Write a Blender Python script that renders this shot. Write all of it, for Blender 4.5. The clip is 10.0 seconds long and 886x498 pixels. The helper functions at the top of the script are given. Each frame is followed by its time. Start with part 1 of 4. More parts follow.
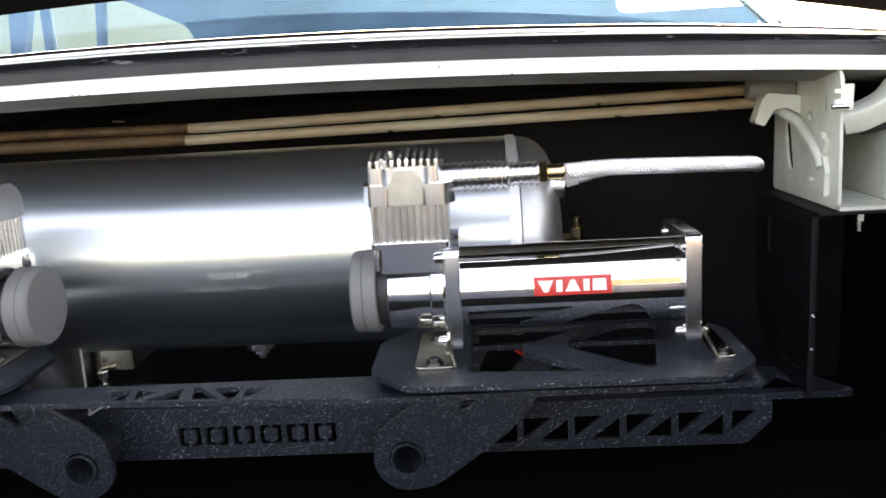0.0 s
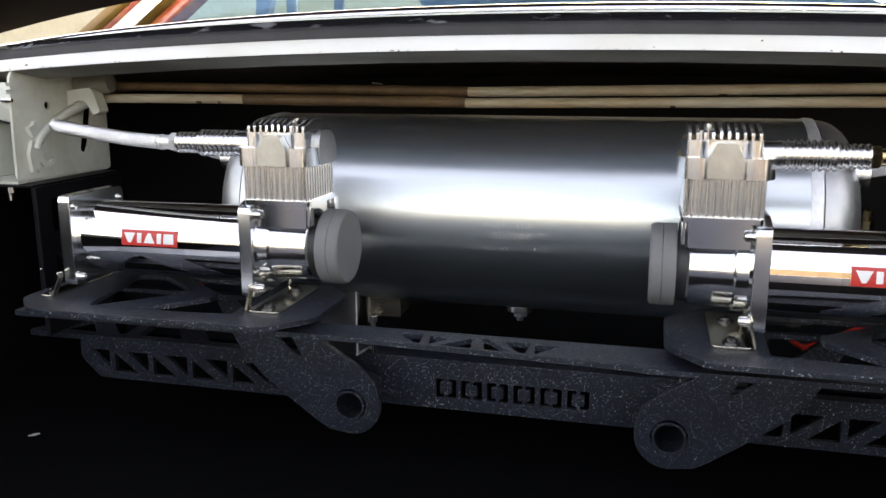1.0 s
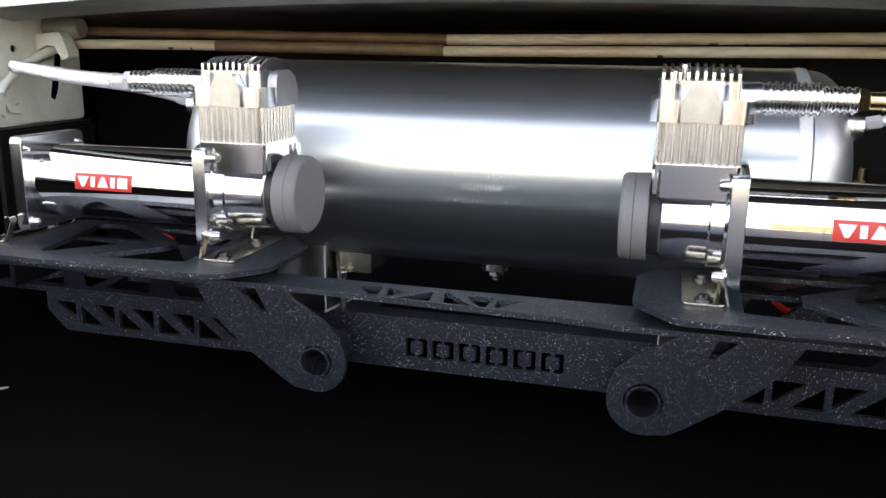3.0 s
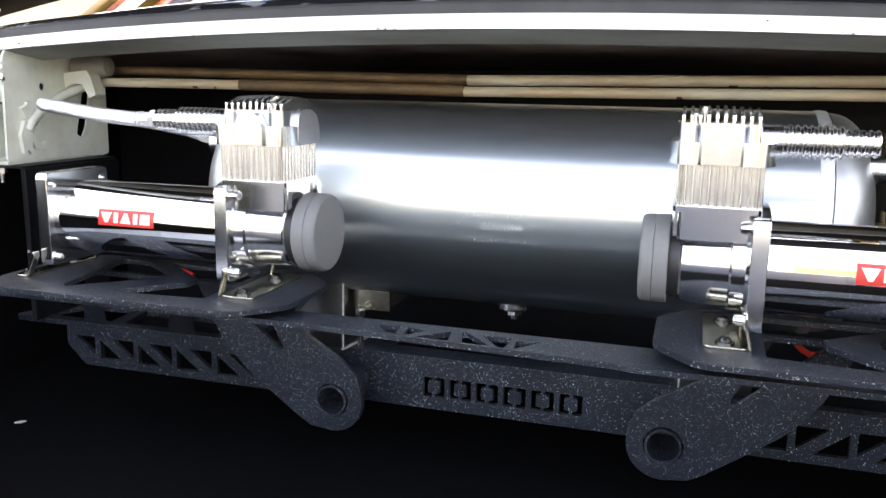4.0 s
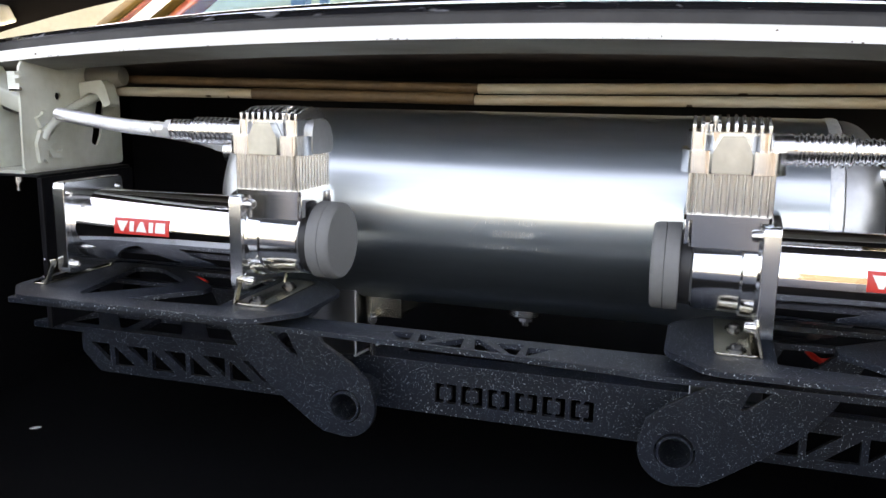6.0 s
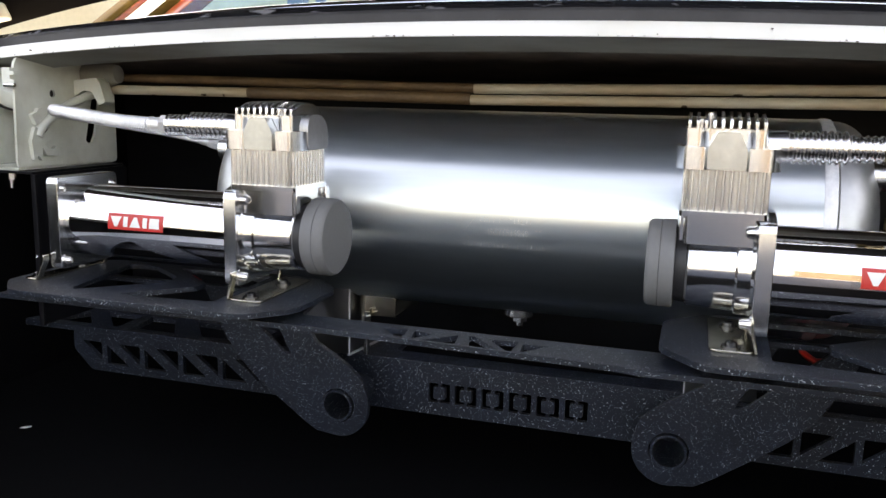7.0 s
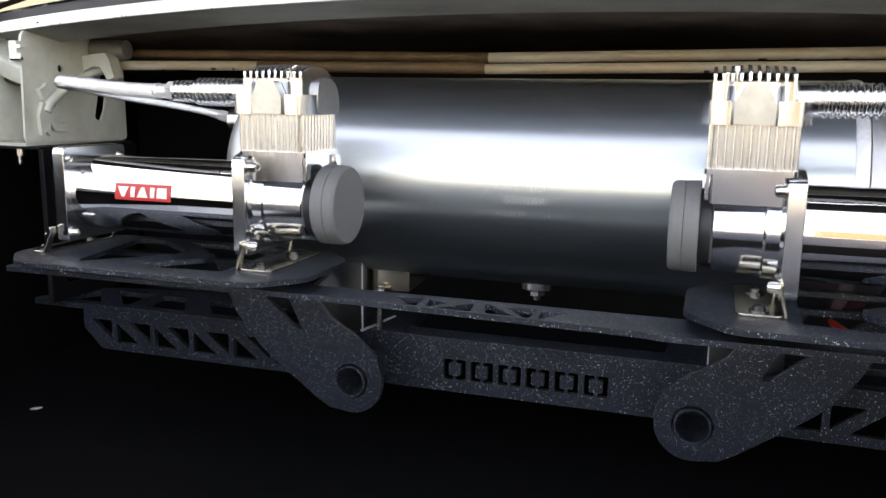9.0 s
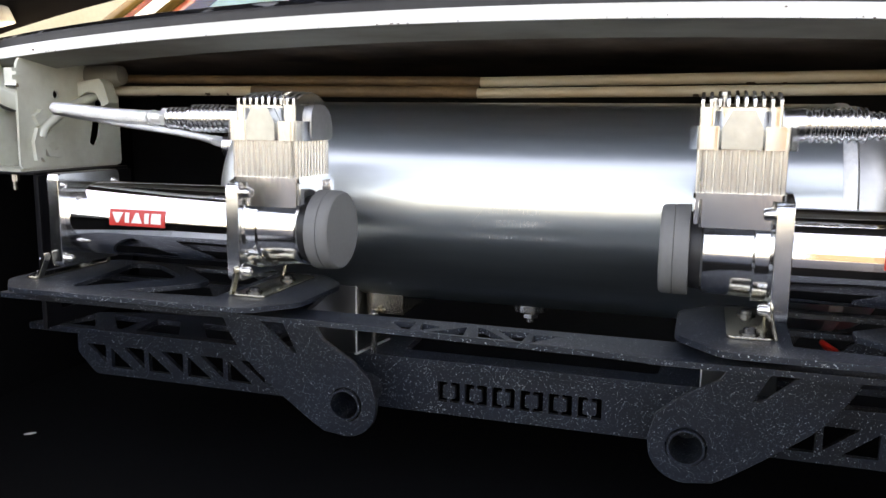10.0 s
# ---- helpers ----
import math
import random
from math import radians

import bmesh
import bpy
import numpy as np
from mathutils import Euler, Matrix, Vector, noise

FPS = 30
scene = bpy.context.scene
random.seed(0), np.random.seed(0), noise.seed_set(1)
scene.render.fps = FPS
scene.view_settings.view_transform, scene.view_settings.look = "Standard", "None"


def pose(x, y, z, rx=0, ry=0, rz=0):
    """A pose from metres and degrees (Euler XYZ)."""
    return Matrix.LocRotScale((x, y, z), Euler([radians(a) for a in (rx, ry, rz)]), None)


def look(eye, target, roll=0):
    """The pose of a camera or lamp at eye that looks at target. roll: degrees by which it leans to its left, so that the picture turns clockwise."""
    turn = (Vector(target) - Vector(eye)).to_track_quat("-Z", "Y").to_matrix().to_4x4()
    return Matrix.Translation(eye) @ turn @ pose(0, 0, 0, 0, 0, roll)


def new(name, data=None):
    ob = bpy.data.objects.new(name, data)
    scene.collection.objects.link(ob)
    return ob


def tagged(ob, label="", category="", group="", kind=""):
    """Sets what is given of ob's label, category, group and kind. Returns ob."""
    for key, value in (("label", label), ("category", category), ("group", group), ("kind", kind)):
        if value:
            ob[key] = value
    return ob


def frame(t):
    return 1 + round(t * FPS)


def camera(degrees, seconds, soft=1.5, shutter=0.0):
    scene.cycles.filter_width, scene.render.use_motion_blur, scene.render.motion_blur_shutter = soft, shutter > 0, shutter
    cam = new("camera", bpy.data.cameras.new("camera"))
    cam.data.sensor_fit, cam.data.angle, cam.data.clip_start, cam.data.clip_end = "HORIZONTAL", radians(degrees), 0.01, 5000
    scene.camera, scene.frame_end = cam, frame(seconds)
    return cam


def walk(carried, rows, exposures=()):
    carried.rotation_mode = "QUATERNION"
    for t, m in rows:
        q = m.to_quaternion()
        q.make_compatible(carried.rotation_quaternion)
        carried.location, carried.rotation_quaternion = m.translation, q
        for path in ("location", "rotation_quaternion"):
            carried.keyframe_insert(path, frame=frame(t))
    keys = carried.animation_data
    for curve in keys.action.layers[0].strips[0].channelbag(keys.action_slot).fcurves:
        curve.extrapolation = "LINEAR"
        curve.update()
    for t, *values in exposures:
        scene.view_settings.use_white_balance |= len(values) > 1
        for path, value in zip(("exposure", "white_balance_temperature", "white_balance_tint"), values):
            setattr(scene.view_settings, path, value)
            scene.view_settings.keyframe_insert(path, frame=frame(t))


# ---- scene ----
cam = camera(57.00, 10.0, shutter=0.15)
PATH = [
    (0, 0.2264, 0.0318, 1.0405, 2.503, -11.414, 3.326),
    (0.5, 0.1701, -0.0014, 1.0385, 8.220, -12.341, -0.246),
    (1, 0.1212, 0.0076, 1.0305, 14.369, -12.157, 0.086),
    (1.5, 0.1114, 0.0264, 1.0034, 14.080, -11.870, -1.027),
    (2, 0.1217, 0.0277, 1.0003, 15.372, -11.963, -0.640),
    (2.5, 0.1472, 0.0395, 1.0052, 15.810, -13.605, -1.322),
    (2.7, 0.1551, 0.0445, 1.0027, 15.405, -13.941, -0.864),
    (3.8, 0.1548, 0.0466, 1.0038, 17.096, -11.969, -0.926),
    (4, 0.1537, 0.0460, 1.0045, 17.081, -11.225, -1.059),
    (4.5, 0.1499, 0.0476, 1.0023, 16.086, -10.172, -1.296),
    (5, 0.1500, 0.0454, 1.0056, 16.643, -10.189, -0.667),
    (5.5, 0.1506, 0.0404, 1.0099, 16.410, -8.983, -0.355),
    (5.7, 0.1511, 0.0409, 1.0101, 17.471, -11.030, -0.597),
    (6.8, 0.1523, 0.0344, 0.9976, 17.378, -10.168, -1.463),
    (7, 0.1514, 0.0389, 0.9980, 17.240, -10.233, -1.312),
    (7.5, 0.1496, 0.0426, 0.9885, 18.375, -10.451, -0.819),
    (8, 0.1466, 0.0541, 0.9765, 18.370, -10.587, -0.081),
    (8.5, 0.1495, 0.0522, 0.9720, 20.335, -10.890, -0.742),
    (9, 0.1472, 0.0540, 0.9715, 18.210, -10.436, -0.855),
    (9.5, 0.1477, 0.0536, 0.9727, 18.087, -9.804, -0.688),
    (10, 0.1502, 0.0516, 0.9763, 17.850, -9.127, -0.555),
]
walk(cam, [(t, pose(x, y, z, 90 + pitch, roll, yaw)) for t, x, y, z, yaw, pitch, roll in PATH],
     [(0.0, 3.53, 10800, 16), (0.6, 3.22, 10800, 16), (1.5, 3.06, 10800, 16), (2.5, 3.27, 10800, 16), (3.8, 3.96, 10200, 15), (4.1, 3.92, 10200, 15), (4.5, 3.80, 10200, 15), (5.0, 3.56, 10200, 15),
      (5.7, 3.42, 10200, 15), (6.8, 3.23, 10800, 16), (8.0, 3.14, 10800, 16), (9.0, 3.39, 10800, 16), (10.0, 3.39, 10800, 16)])

# ---------------------------------------------------------------- world and light
world = bpy.data.worlds.new("world")
scene.world = world
world.use_nodes = True
wn = world.node_tree
sky = wn.nodes.new("ShaderNodeTexSky")
sky.sky_type = 'NISHITA'
sky.sun_disc = False
sky.sun_elevation = radians(50)
sky.sun_rotation = radians(8)
sky.air_density, sky.dust_density, sky.ozone_density = 0.8, 4.0, 0.6
wn.nodes["Background"].inputs["Strength"].default_value = 0.15
wn.links.new(sky.outputs["Color"], wn.nodes["Background"].inputs["Color"])

sun_data = bpy.data.lights.new("sun", 'SUN')
sun_data.energy, sun_data.angle, sun_data.color = 3.0, radians(0.5), (1.0, 0.992, 0.98)
sun = new("sun", sun_data)
# the sun stands ahead of the car, so that the raised lid shades the boot
sun_way = Vector((math.sin(radians(8)) * math.cos(radians(50)), math.cos(radians(8)) * math.cos(radians(50)), math.sin(radians(50))))
sun.matrix_world = look(sun_way * 20, (0, 0, 0))


# ---------------------------------------------------------------- materials
def material(name, colour, rough=0.5, metal=0.0, grain=0.0, grain_scale=60.0, patch=0.0, patch_scale=6.0, bump=0.0,
             bump_scale=300.0, stretch=(1, 1, 1), rough_var=0.0, tint=None, coat=0.0, spec=0.5):
    """Principled material with variation at two scales: fine grain and wide patches."""
    m = bpy.data.materials.new(name)
    m.use_nodes = True
    nt = m.node_tree
    b = nt.nodes["Principled BSDF"]
    b.inputs["Roughness"].default_value = rough
    b.inputs["Metallic"].default_value = metal
    b.inputs["Coat Weight"].default_value = coat
    b.inputs["Specular IOR Level"].default_value = spec
    co = nt.nodes.new("ShaderNodeTexCoord")
    mp = nt.nodes.new("ShaderNodeMapping")
    mp.inputs["Scale"].default_value = stretch
    nt.links.new(co.outputs["Object"], mp.inputs["Vector"])

    def noise_node(scale, detail=4):
        n = nt.nodes.new("ShaderNodeTexNoise")
        n.inputs["Scale"].default_value = scale
        n.inputs["Detail"].default_value = detail
        nt.links.new(mp.outputs["Vector"], n.inputs["Vector"])
        return n

    def mix(fac, a, c, kind='MIX'):
        x = nt.nodes.new("ShaderNodeMix")
        x.data_type, x.blend_type = 'RGBA', kind
        if fac is not None:
            nt.links.new(fac, x.inputs[0])
        for slot, val in ((6, a), (7, c)):
            if isinstance(val, tuple):
                x.inputs[slot].default_value = val
            else:
                nt.links.new(val, x.inputs[slot])
        return x.outputs[2]

    base = (*colour, 1)
    out = None
    if patch:
        pn = noise_node(patch_scale, 5)
        rp = nt.nodes.new("ShaderNodeValToRGB")
        rp.color_ramp.elements[0].position, rp.color_ramp.elements[1].position = 0.38, 0.66
        nt.links.new(pn.outputs["Fac"], rp.inputs["Fac"])
        other = tint if tint else tuple(c * (1 - patch) for c in colour)
        out = mix(rp.outputs["Color"], base, (*other, 1))
    if grain:
        gn = noise_node(grain_scale, 3)
        lo, hi = tuple([1 - grain] * 3 + [1]), tuple([1 + grain] * 3 + [1])
        g = mix(gn.outputs["Fac"], lo, hi)
        x = nt.nodes.new("ShaderNodeMix")
        x.data_type, x.blend_type = 'RGBA', 'MULTIPLY'
        x.inputs[0].default_value = 1
        if out is None:
            x.inputs[6].default_value = base
        else:
            nt.links.new(out, x.inputs[6])
        nt.links.new(g, x.inputs[7])
        out = x.outputs[2]
    if out is None:
        b.inputs["Base Color"].default_value = base
    else:
        nt.links.new(out, b.inputs["Base Color"])
    if rough_var:
        rn = noise_node(patch_scale * 2.3, 6)
        mr = nt.nodes.new("ShaderNodeMapRange")
        mr.inputs["To Min"].default_value, mr.inputs["To Max"].default_value = max(0.02, rough - rough_var), rough + rough_var
        nt.links.new(rn.outputs["Fac"], mr.inputs["Value"])
        nt.links.new(mr.outputs["Result"], b.inputs["Roughness"])
    if bump:
        bn = noise_node(bump_scale, 3)
        bp = nt.nodes.new("ShaderNodeBump")
        bp.inputs["Strength"].default_value = bump
        bp.inputs["Distance"].default_value = 0.001
        nt.links.new(bn.outputs["Fac"], bp.inputs["Height"])
        nt.links.new(bp.outputs["Normal"], b.inputs["Normal"])
    return m


def speckled(name):
    """Dark textured powder coat with scattered pale flecks of uneven size and brightness."""
    m = material(name, (0.0076, 0.0118, 0.0205), 0.42, 0, grain=0.5, grain_scale=520, patch=0.35, patch_scale=16, bump=0.55, bump_scale=650, spec=0.52)
    nt = m.node_tree
    b = nt.nodes["Principled BSDF"]
    last = b.inputs["Base Color"].links[0].from_socket
    co = next(n for n in nt.nodes if n.bl_idname == "ShaderNodeTexCoord")

    def maths(kind, a, c):
        n = nt.nodes.new("ShaderNodeMath")
        n.operation = kind
        for slot, val in ((0, a), (1, c)):
            if isinstance(val, float):
                n.inputs[slot].default_value = val
            else:
                nt.links.new(val, n.inputs[slot])
        return n.outputs[0]

    # ragged flecks: the cells are warped by a fine noise
    warp = nt.nodes.new("ShaderNodeTexNoise")
    warp.inputs["Scale"].default_value, warp.inputs["Detail"].default_value = 1400, 2
    nt.links.new(co.outputs["Object"], warp.inputs["Vector"])
    shift = nt.nodes.new("ShaderNodeVectorMath")
    shift.operation = 'MULTIPLY_ADD'
    shift.inputs[1].default_value = (0.0010, 0.0010, 0.0010)
    nt.links.new(warp.outputs["Color"], shift.inputs[0])
    nt.links.new(co.outputs["Object"], shift.inputs[2])
    # flecks lie denser in some places than in others
    crowd = nt.nodes.new("ShaderNodeTexNoise")
    crowd.inputs["Scale"].default_value, crowd.inputs["Detail"].default_value = 45, 3
    nt.links.new(co.outputs["Object"], crowd.inputs["Vector"])
    for scale, keep, size, pale in ((1100, 1.03, 0.44, (0.86, 0.92, 0.94)), (1500, 0.995, 0.46, (0.24, 0.31, 0.36)), (760, 1.088, 0.36, (0.94, 0.96, 0.94))):
        vo = nt.nodes.new("ShaderNodeTexVoronoi")
        vo.inputs["Scale"].default_value = scale
        nt.links.new(shift.outputs[0], vo.inputs["Vector"])
        sep = nt.nodes.new("ShaderNodeSeparateColor")
        nt.links.new(vo.outputs["Color"], sep.inputs["Color"])
        chosen = maths('GREATER_THAN', maths('ADD', sep.outputs[0], maths('MULTIPLY', crowd.outputs["Fac"], 0.24)), keep + 0.002)
        inside = maths('LESS_THAN', vo.outputs["Distance"], maths('MULTIPLY', maths('ADD', maths('MULTIPLY', sep.outputs[1], 0.6), 0.4), size))
        strength = maths('ADD', maths('MULTIPLY', sep.outputs[2], 0.55), 0.45)
        x = nt.nodes.new("ShaderNodeMix")
        x.data_type = 'RGBA'
        nt.links.new(maths('MULTIPLY', maths('MULTIPLY', chosen, inside), strength), x.inputs[0])
        nt.links.new(last, x.inputs[6])
        x.inputs[7].default_value = (*pale, 1)
        last = x.outputs[2]
    nt.links.new(last, b.inputs["Base Color"])
    return m


def glass_pane(name, tint, gloss_ior=1.7, sheen=(1, 1, 1)):
    m = bpy.data.materials.new(name)
    m.use_nodes = True
    nt = m.node_tree
    nt.nodes.remove(nt.nodes["Principled BSDF"])
    tr = nt.nodes.new("ShaderNodeBsdfTransparent"); tr.inputs["Color"].default_value = (*tint, 1)
    gl = nt.nodes.new("ShaderNodeBsdfGlossy"); gl.inputs["Roughness"].default_value = 0.02; gl.inputs["Color"].default_value = (*sheen, 1)
    mirror = 0.02 + 0.5 * ((gloss_ior - 1) / (gloss_ior + 1)) ** 2
    mx = nt.nodes.new("ShaderNodeMixShader")
    mx.inputs[0].default_value = mirror; nt.links.new(tr.outputs[0], mx.inputs[1]); nt.links.new(gl.outputs[0], mx.inputs[2])
    nt.links.new(mx.outputs[0], nt.nodes["Material Output"].inputs["Surface"])
    return m


CHROME = material("chrome", (0.88, 0.88, 0.89), 0.045, 1.0, rough_var=0.02, patch_scale=20)
POLISHED = material("polished_aluminium", (0.85, 0.865, 0.885), 0.14, 1.0, grain=0.06, grain_scale=90, rough_var=0.03, patch_scale=45, bump=0.008, bump_scale=260)
HEADMET = material("tumbled_head_aluminium", (0.76, 0.77, 0.785), 0.20, 1.0, grain=0.06, grain_scale=90, rough_var=0.06, patch_scale=45, bump=0.008, bump_scale=260)
SATIN = material("satin_aluminium_plate", (0.82, 0.85, 0.88), 0.18, 1.0, grain=0.08, grain_scale=160, rough_var=0.04, patch_scale=50, bump=0.008, bump_scale=420)
CAST = material("cast_aluminium", (0.80, 0.80, 0.80), 0.24, 1.0, grain=0.05, grain_scale=140, rough_var=0.08, patch_scale=30, stretch=(1, 1, 0.15))
TANK = material("satin_tank_metal", (0.74, 0.755, 0.742), 0.36, 1.0, grain=0.14, grain_scale=120, stretch=(0.10, 1, 1), rough_var=0.12, patch_scale=22, patch=0.20, bump=0.015, bump_scale=300)
tank_nodes = TANK.node_tree
tank_bsdf = tank_nodes.nodes["Principled BSDF"]
# polished round and round: reflections spread along the tank's axis; a clear lobe under a wide soft one
grind = tank_nodes.nodes.new("ShaderNodeCombineXYZ")
grind.inputs["X"].default_value = 1.0
tank_bsdf.inputs["Anisotropic"].default_value = 0.92
tank_nodes.links.new(grind.outputs[0], tank_bsdf.inputs["Tangent"])
haze = tank_nodes.nodes.new("ShaderNodeBsdfAnisotropic")
haze.inputs["Color"].default_value = (0.56, 0.67, 0.76, 1)
haze.inputs["Roughness"].default_value = 0.47
tank_mix = tank_nodes.nodes.new("ShaderNodeMixShader")
tank_mix.inputs[0].default_value = 0.26
tank_nodes.links.new(tank_bsdf.outputs[0], tank_mix.inputs[1])
tank_nodes.links.new(haze.outputs[0], tank_mix.inputs[2])
tank_nodes.links.new(tank_mix.outputs[0], tank_nodes.nodes["Material Output"].inputs["Surface"])
SIDECAST = material("dull_grey_casting", (0.52, 0.52, 0.52), 0.42, 0.9, grain=0.12, grain_scale=160, patch=0.15, patch_scale=60, bump=0.08, bump_scale=300)
DOME = material("spun_dome_metal", (0.60, 0.605, 0.60), 0.44, 1.0, grain=0.12, grain_scale=140, patch=0.12, patch_scale=25, rough_var=0.06)
FITTING = material("satin_plated_fitting", (0.80, 0.80, 0.79), 0.40, 0.6, grain=0.05)
BOSS = material("rough_cast_boss", (0.58, 0.575, 0.545), 0.34, 0.95, grain=0.15, grain_scale=160, patch=0.15, patch_scale=60, bump=0.1, bump_scale=300)
WELD = material("ground_weld_metal", (0.86, 0.86, 0.86), 0.5, 0.8, grain=0.2, grain_scale=260, bump=0.35, bump_scale=420)
ETCH = material("etched_marking", (0.72, 0.72, 0.71), 0.58, 0.9, grain=0.5, grain_scale=500)
GREY = material("grey_moulded_plastic", (0.165, 0.166, 0.168), 0.62, 0, grain=0.08, grain_scale=300, bump=0.25, bump_scale=900)
BLACK = material("black_plastic", (0.018, 0.018, 0.02), 0.5, 0, grain=0.1)
SPECK = speckled("speckled_black_coat")
ZINC = material("yellow_zinc_steel", (0.80, 0.73, 0.57), 0.15, 1.0, patch=0.3, patch_scale=40, tint=(0.62, 0.58, 0.50), rough_var=0.06)
DARKSTEEL = material("black_screw_steel", (0.09, 0.09, 0.095), 0.2, 0.9, grain=0.1)
STEEL = material("bright_steel", (0.80, 0.79, 0.78), 0.24, 1.0, grain=0.1)
ALU = material("dull_aluminium", (0.30, 0.30, 0.31), 0.30, 1.0, grain=0.1, patch=0.25, patch_scale=30)
BRASS = material("brass", (0.72, 0.58, 0.34), 0.2, 1.0, grain=0.08)
BRAID = material("braided_steel", (0.94, 0.94, 0.93), 0.34, 1.0, grain=0.12, grain_scale=300, patch=0.12, patch_scale=40)
PAINT = material("white_body_paint", (0.80, 0.80, 0.78), 0.32, 0, grain=0.03, grain_scale=40, patch=0.06, patch_scale=9, tint=(0.72, 0.71, 0.66), coat=0.3)
CREAM = material("aged_cream_paint", (0.74, 0.755, 0.68), 0.45, 0, grain=0.08, grain_scale=120, patch=0.4, patch_scale=22, tint=(0.60, 0.60, 0.51), bump=0.15, bump_scale=250)
RODP = material("cream_painted_rod", (0.55, 0.49, 0.385), 0.45, 0, grain=0.25, grain_scale=150, patch=0.6, patch_scale=30, stretch=(0.25, 1, 1), tint=(0.42, 0.29, 0.17))
RUST = material("rusty_bare_rod", (0.17, 0.102, 0.052), 0.6, 0.1, grain=0.3, grain_scale=200, patch=0.5, patch_scale=26, tint=(0.10, 0.06, 0.035))
RUSTSPOT = material("rust_spot", (0.06, 0.035, 0.02), 0.8)
RUBBER = material("black_rubber_seal", (0.042, 0.041, 0.043), 0.7, 0, grain=0.2, grain_scale=200, patch=0.3, patch_scale=25)
# paler noise patches paint in broken reflections on the black gloss
GUTTER = material("dark_gutter_paint", (0.010, 0.010, 0.012), 0.22, 0, patch=0.6, patch_scale=85, tint=(0.17, 0.17, 0.185), rough_var=0.08, bump=0.8, bump_scale=90, stretch=(0.35, 1, 1), spec=0.3)
glint_ramp = next(n for n in GUTTER.node_tree.nodes if n.bl_idname == "ShaderNodeValToRGB").color_ramp
glint_ramp.elements[0].position, glint_ramp.elements[1].position = 0.60, 0.68
CARPET = material("black_boot_carpet", (0.0042, 0.0042, 0.0045), 0.95, 0, grain=0.4, grain_scale=500, bump=0.4, bump_scale=700, spec=0.08)
LINER = material("dark_boot_metal", (0.17, 0.135, 0.115), 0.6, 0, grain=0.25, grain_scale=80, patch=0.6, patch_scale=12, spec=0.12)
LIDIN = material("black_lid_inner", (0.0032, 0.0026, 0.0026), 0.75, 0, grain=0.2, grain_scale=60, patch=0.4, patch_scale=6, stretch=(0.2, 1, 1), spec=0.03)
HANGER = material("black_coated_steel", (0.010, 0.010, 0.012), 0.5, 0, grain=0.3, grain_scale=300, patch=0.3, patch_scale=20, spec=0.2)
# blue chosen for what the polished compressor faces mirror
SILLREFLECT = material("dark_blue_reflector", (0.045, 0.075, 0.120), 0.5, 0, grain=0.08, grain_scale=60, patch=0.2, patch_scale=6)
RED = material("red_label", (0.62, 0.035, 0.03), 0.35, 0, grain=0.05)
WHITE = material("white_print", (0.82, 0.82, 0.80), 0.4, 0, grain=0.04)
WIRE = material("red_cable", (0.70, 0.03, 0.02), 0.4, 0, grain=0.1)
CLEAR = glass_pane("clear_film", (0.93, 0.93, 0.93), 1.35)
GLASS = glass_pane("rear_glass", (0.42, 0.66, 0.84), 1.6, (0.24, 0.60, 1.0))
CABIN = material("blue_grey_cabin_trim", (0.11, 0.17, 0.25), 0.7, 0, grain=0.15, grain_scale=90, patch=0.3, patch_scale=5)
WALL = material("beige_render_wall", (0.58, 0.49, 0.33), 0.9, 0, grain=0.12, grain_scale=30, patch=0.3, patch_scale=2.2, tint=(0.66, 0.58, 0.42), bump=0.4, bump_scale=60)
GROUND = material("pale_worn_asphalt", (0.062, 0.072, 0.084), 0.9, 0, grain=0.2, grain_scale=25, patch=0.25, patch_scale=1.3, bump=0.3, bump_scale=80)
# red and golden reflections in the chrome pillar trims, painted as flat colours
REDREFLECT = material("red_reflection_paint", (0.11, 0.011, 0.005), 0.3, 0.0, patch=0.5, patch_scale=60, tint=(0.16, 0.05, 0.02))
GOLDREFLECT = material("gold_reflection", (0.050, 0.032, 0.008), 0.6, 0.2, patch=0.4, patch_scale=30, tint=(0.065, 0.045, 0.014), spec=0.05)
CARD = material("pale_card", (0.66, 0.72, 0.76), 0.6, 0, grain=0.06, grain_scale=60, patch=0.1, patch_scale=8)
FENCE = material("brown_timber_fence", (0.070, 0.054, 0.034), 0.8, 0, grain=0.3, grain_scale=30, patch=0.35, patch_scale=3, stretch=(3, 3, 0.3), bump=0.3, bump_scale=60)
# shade under the lip painted in as grey; doubles as the boss's stain
UNDERLIP = material("shaded_stained_primer", (0.30, 0.295, 0.26), 0.7, 0, grain=0.15, grain_scale=80, patch=0.5, patch_scale=13, stretch=(0.4, 1, 1), tint=(0.17, 0.155, 0.13))
CUTEDGE = material("bright_sawn_aluminium", (0.86, 0.86, 0.86), 0.55, 0.7, grain=0.15, grain_scale=300)
CHIP = material("pale_paint_chip", (0.75, 0.73, 0.68), 0.6)


# ---------------------------------------------------------------- building helpers
def thing(name, base, label, category, group="", kind=""):
    e = new(name)
    e.location = base
    e.empty_display_size = 0.02
    return tagged(e, label, category, group, kind)


def settle(ob, smooth=35):
    me = ob.data
    for p in me.polygons:
        p.use_smooth = True
    me.set_sharp_from_angle(angle=radians(smooth))


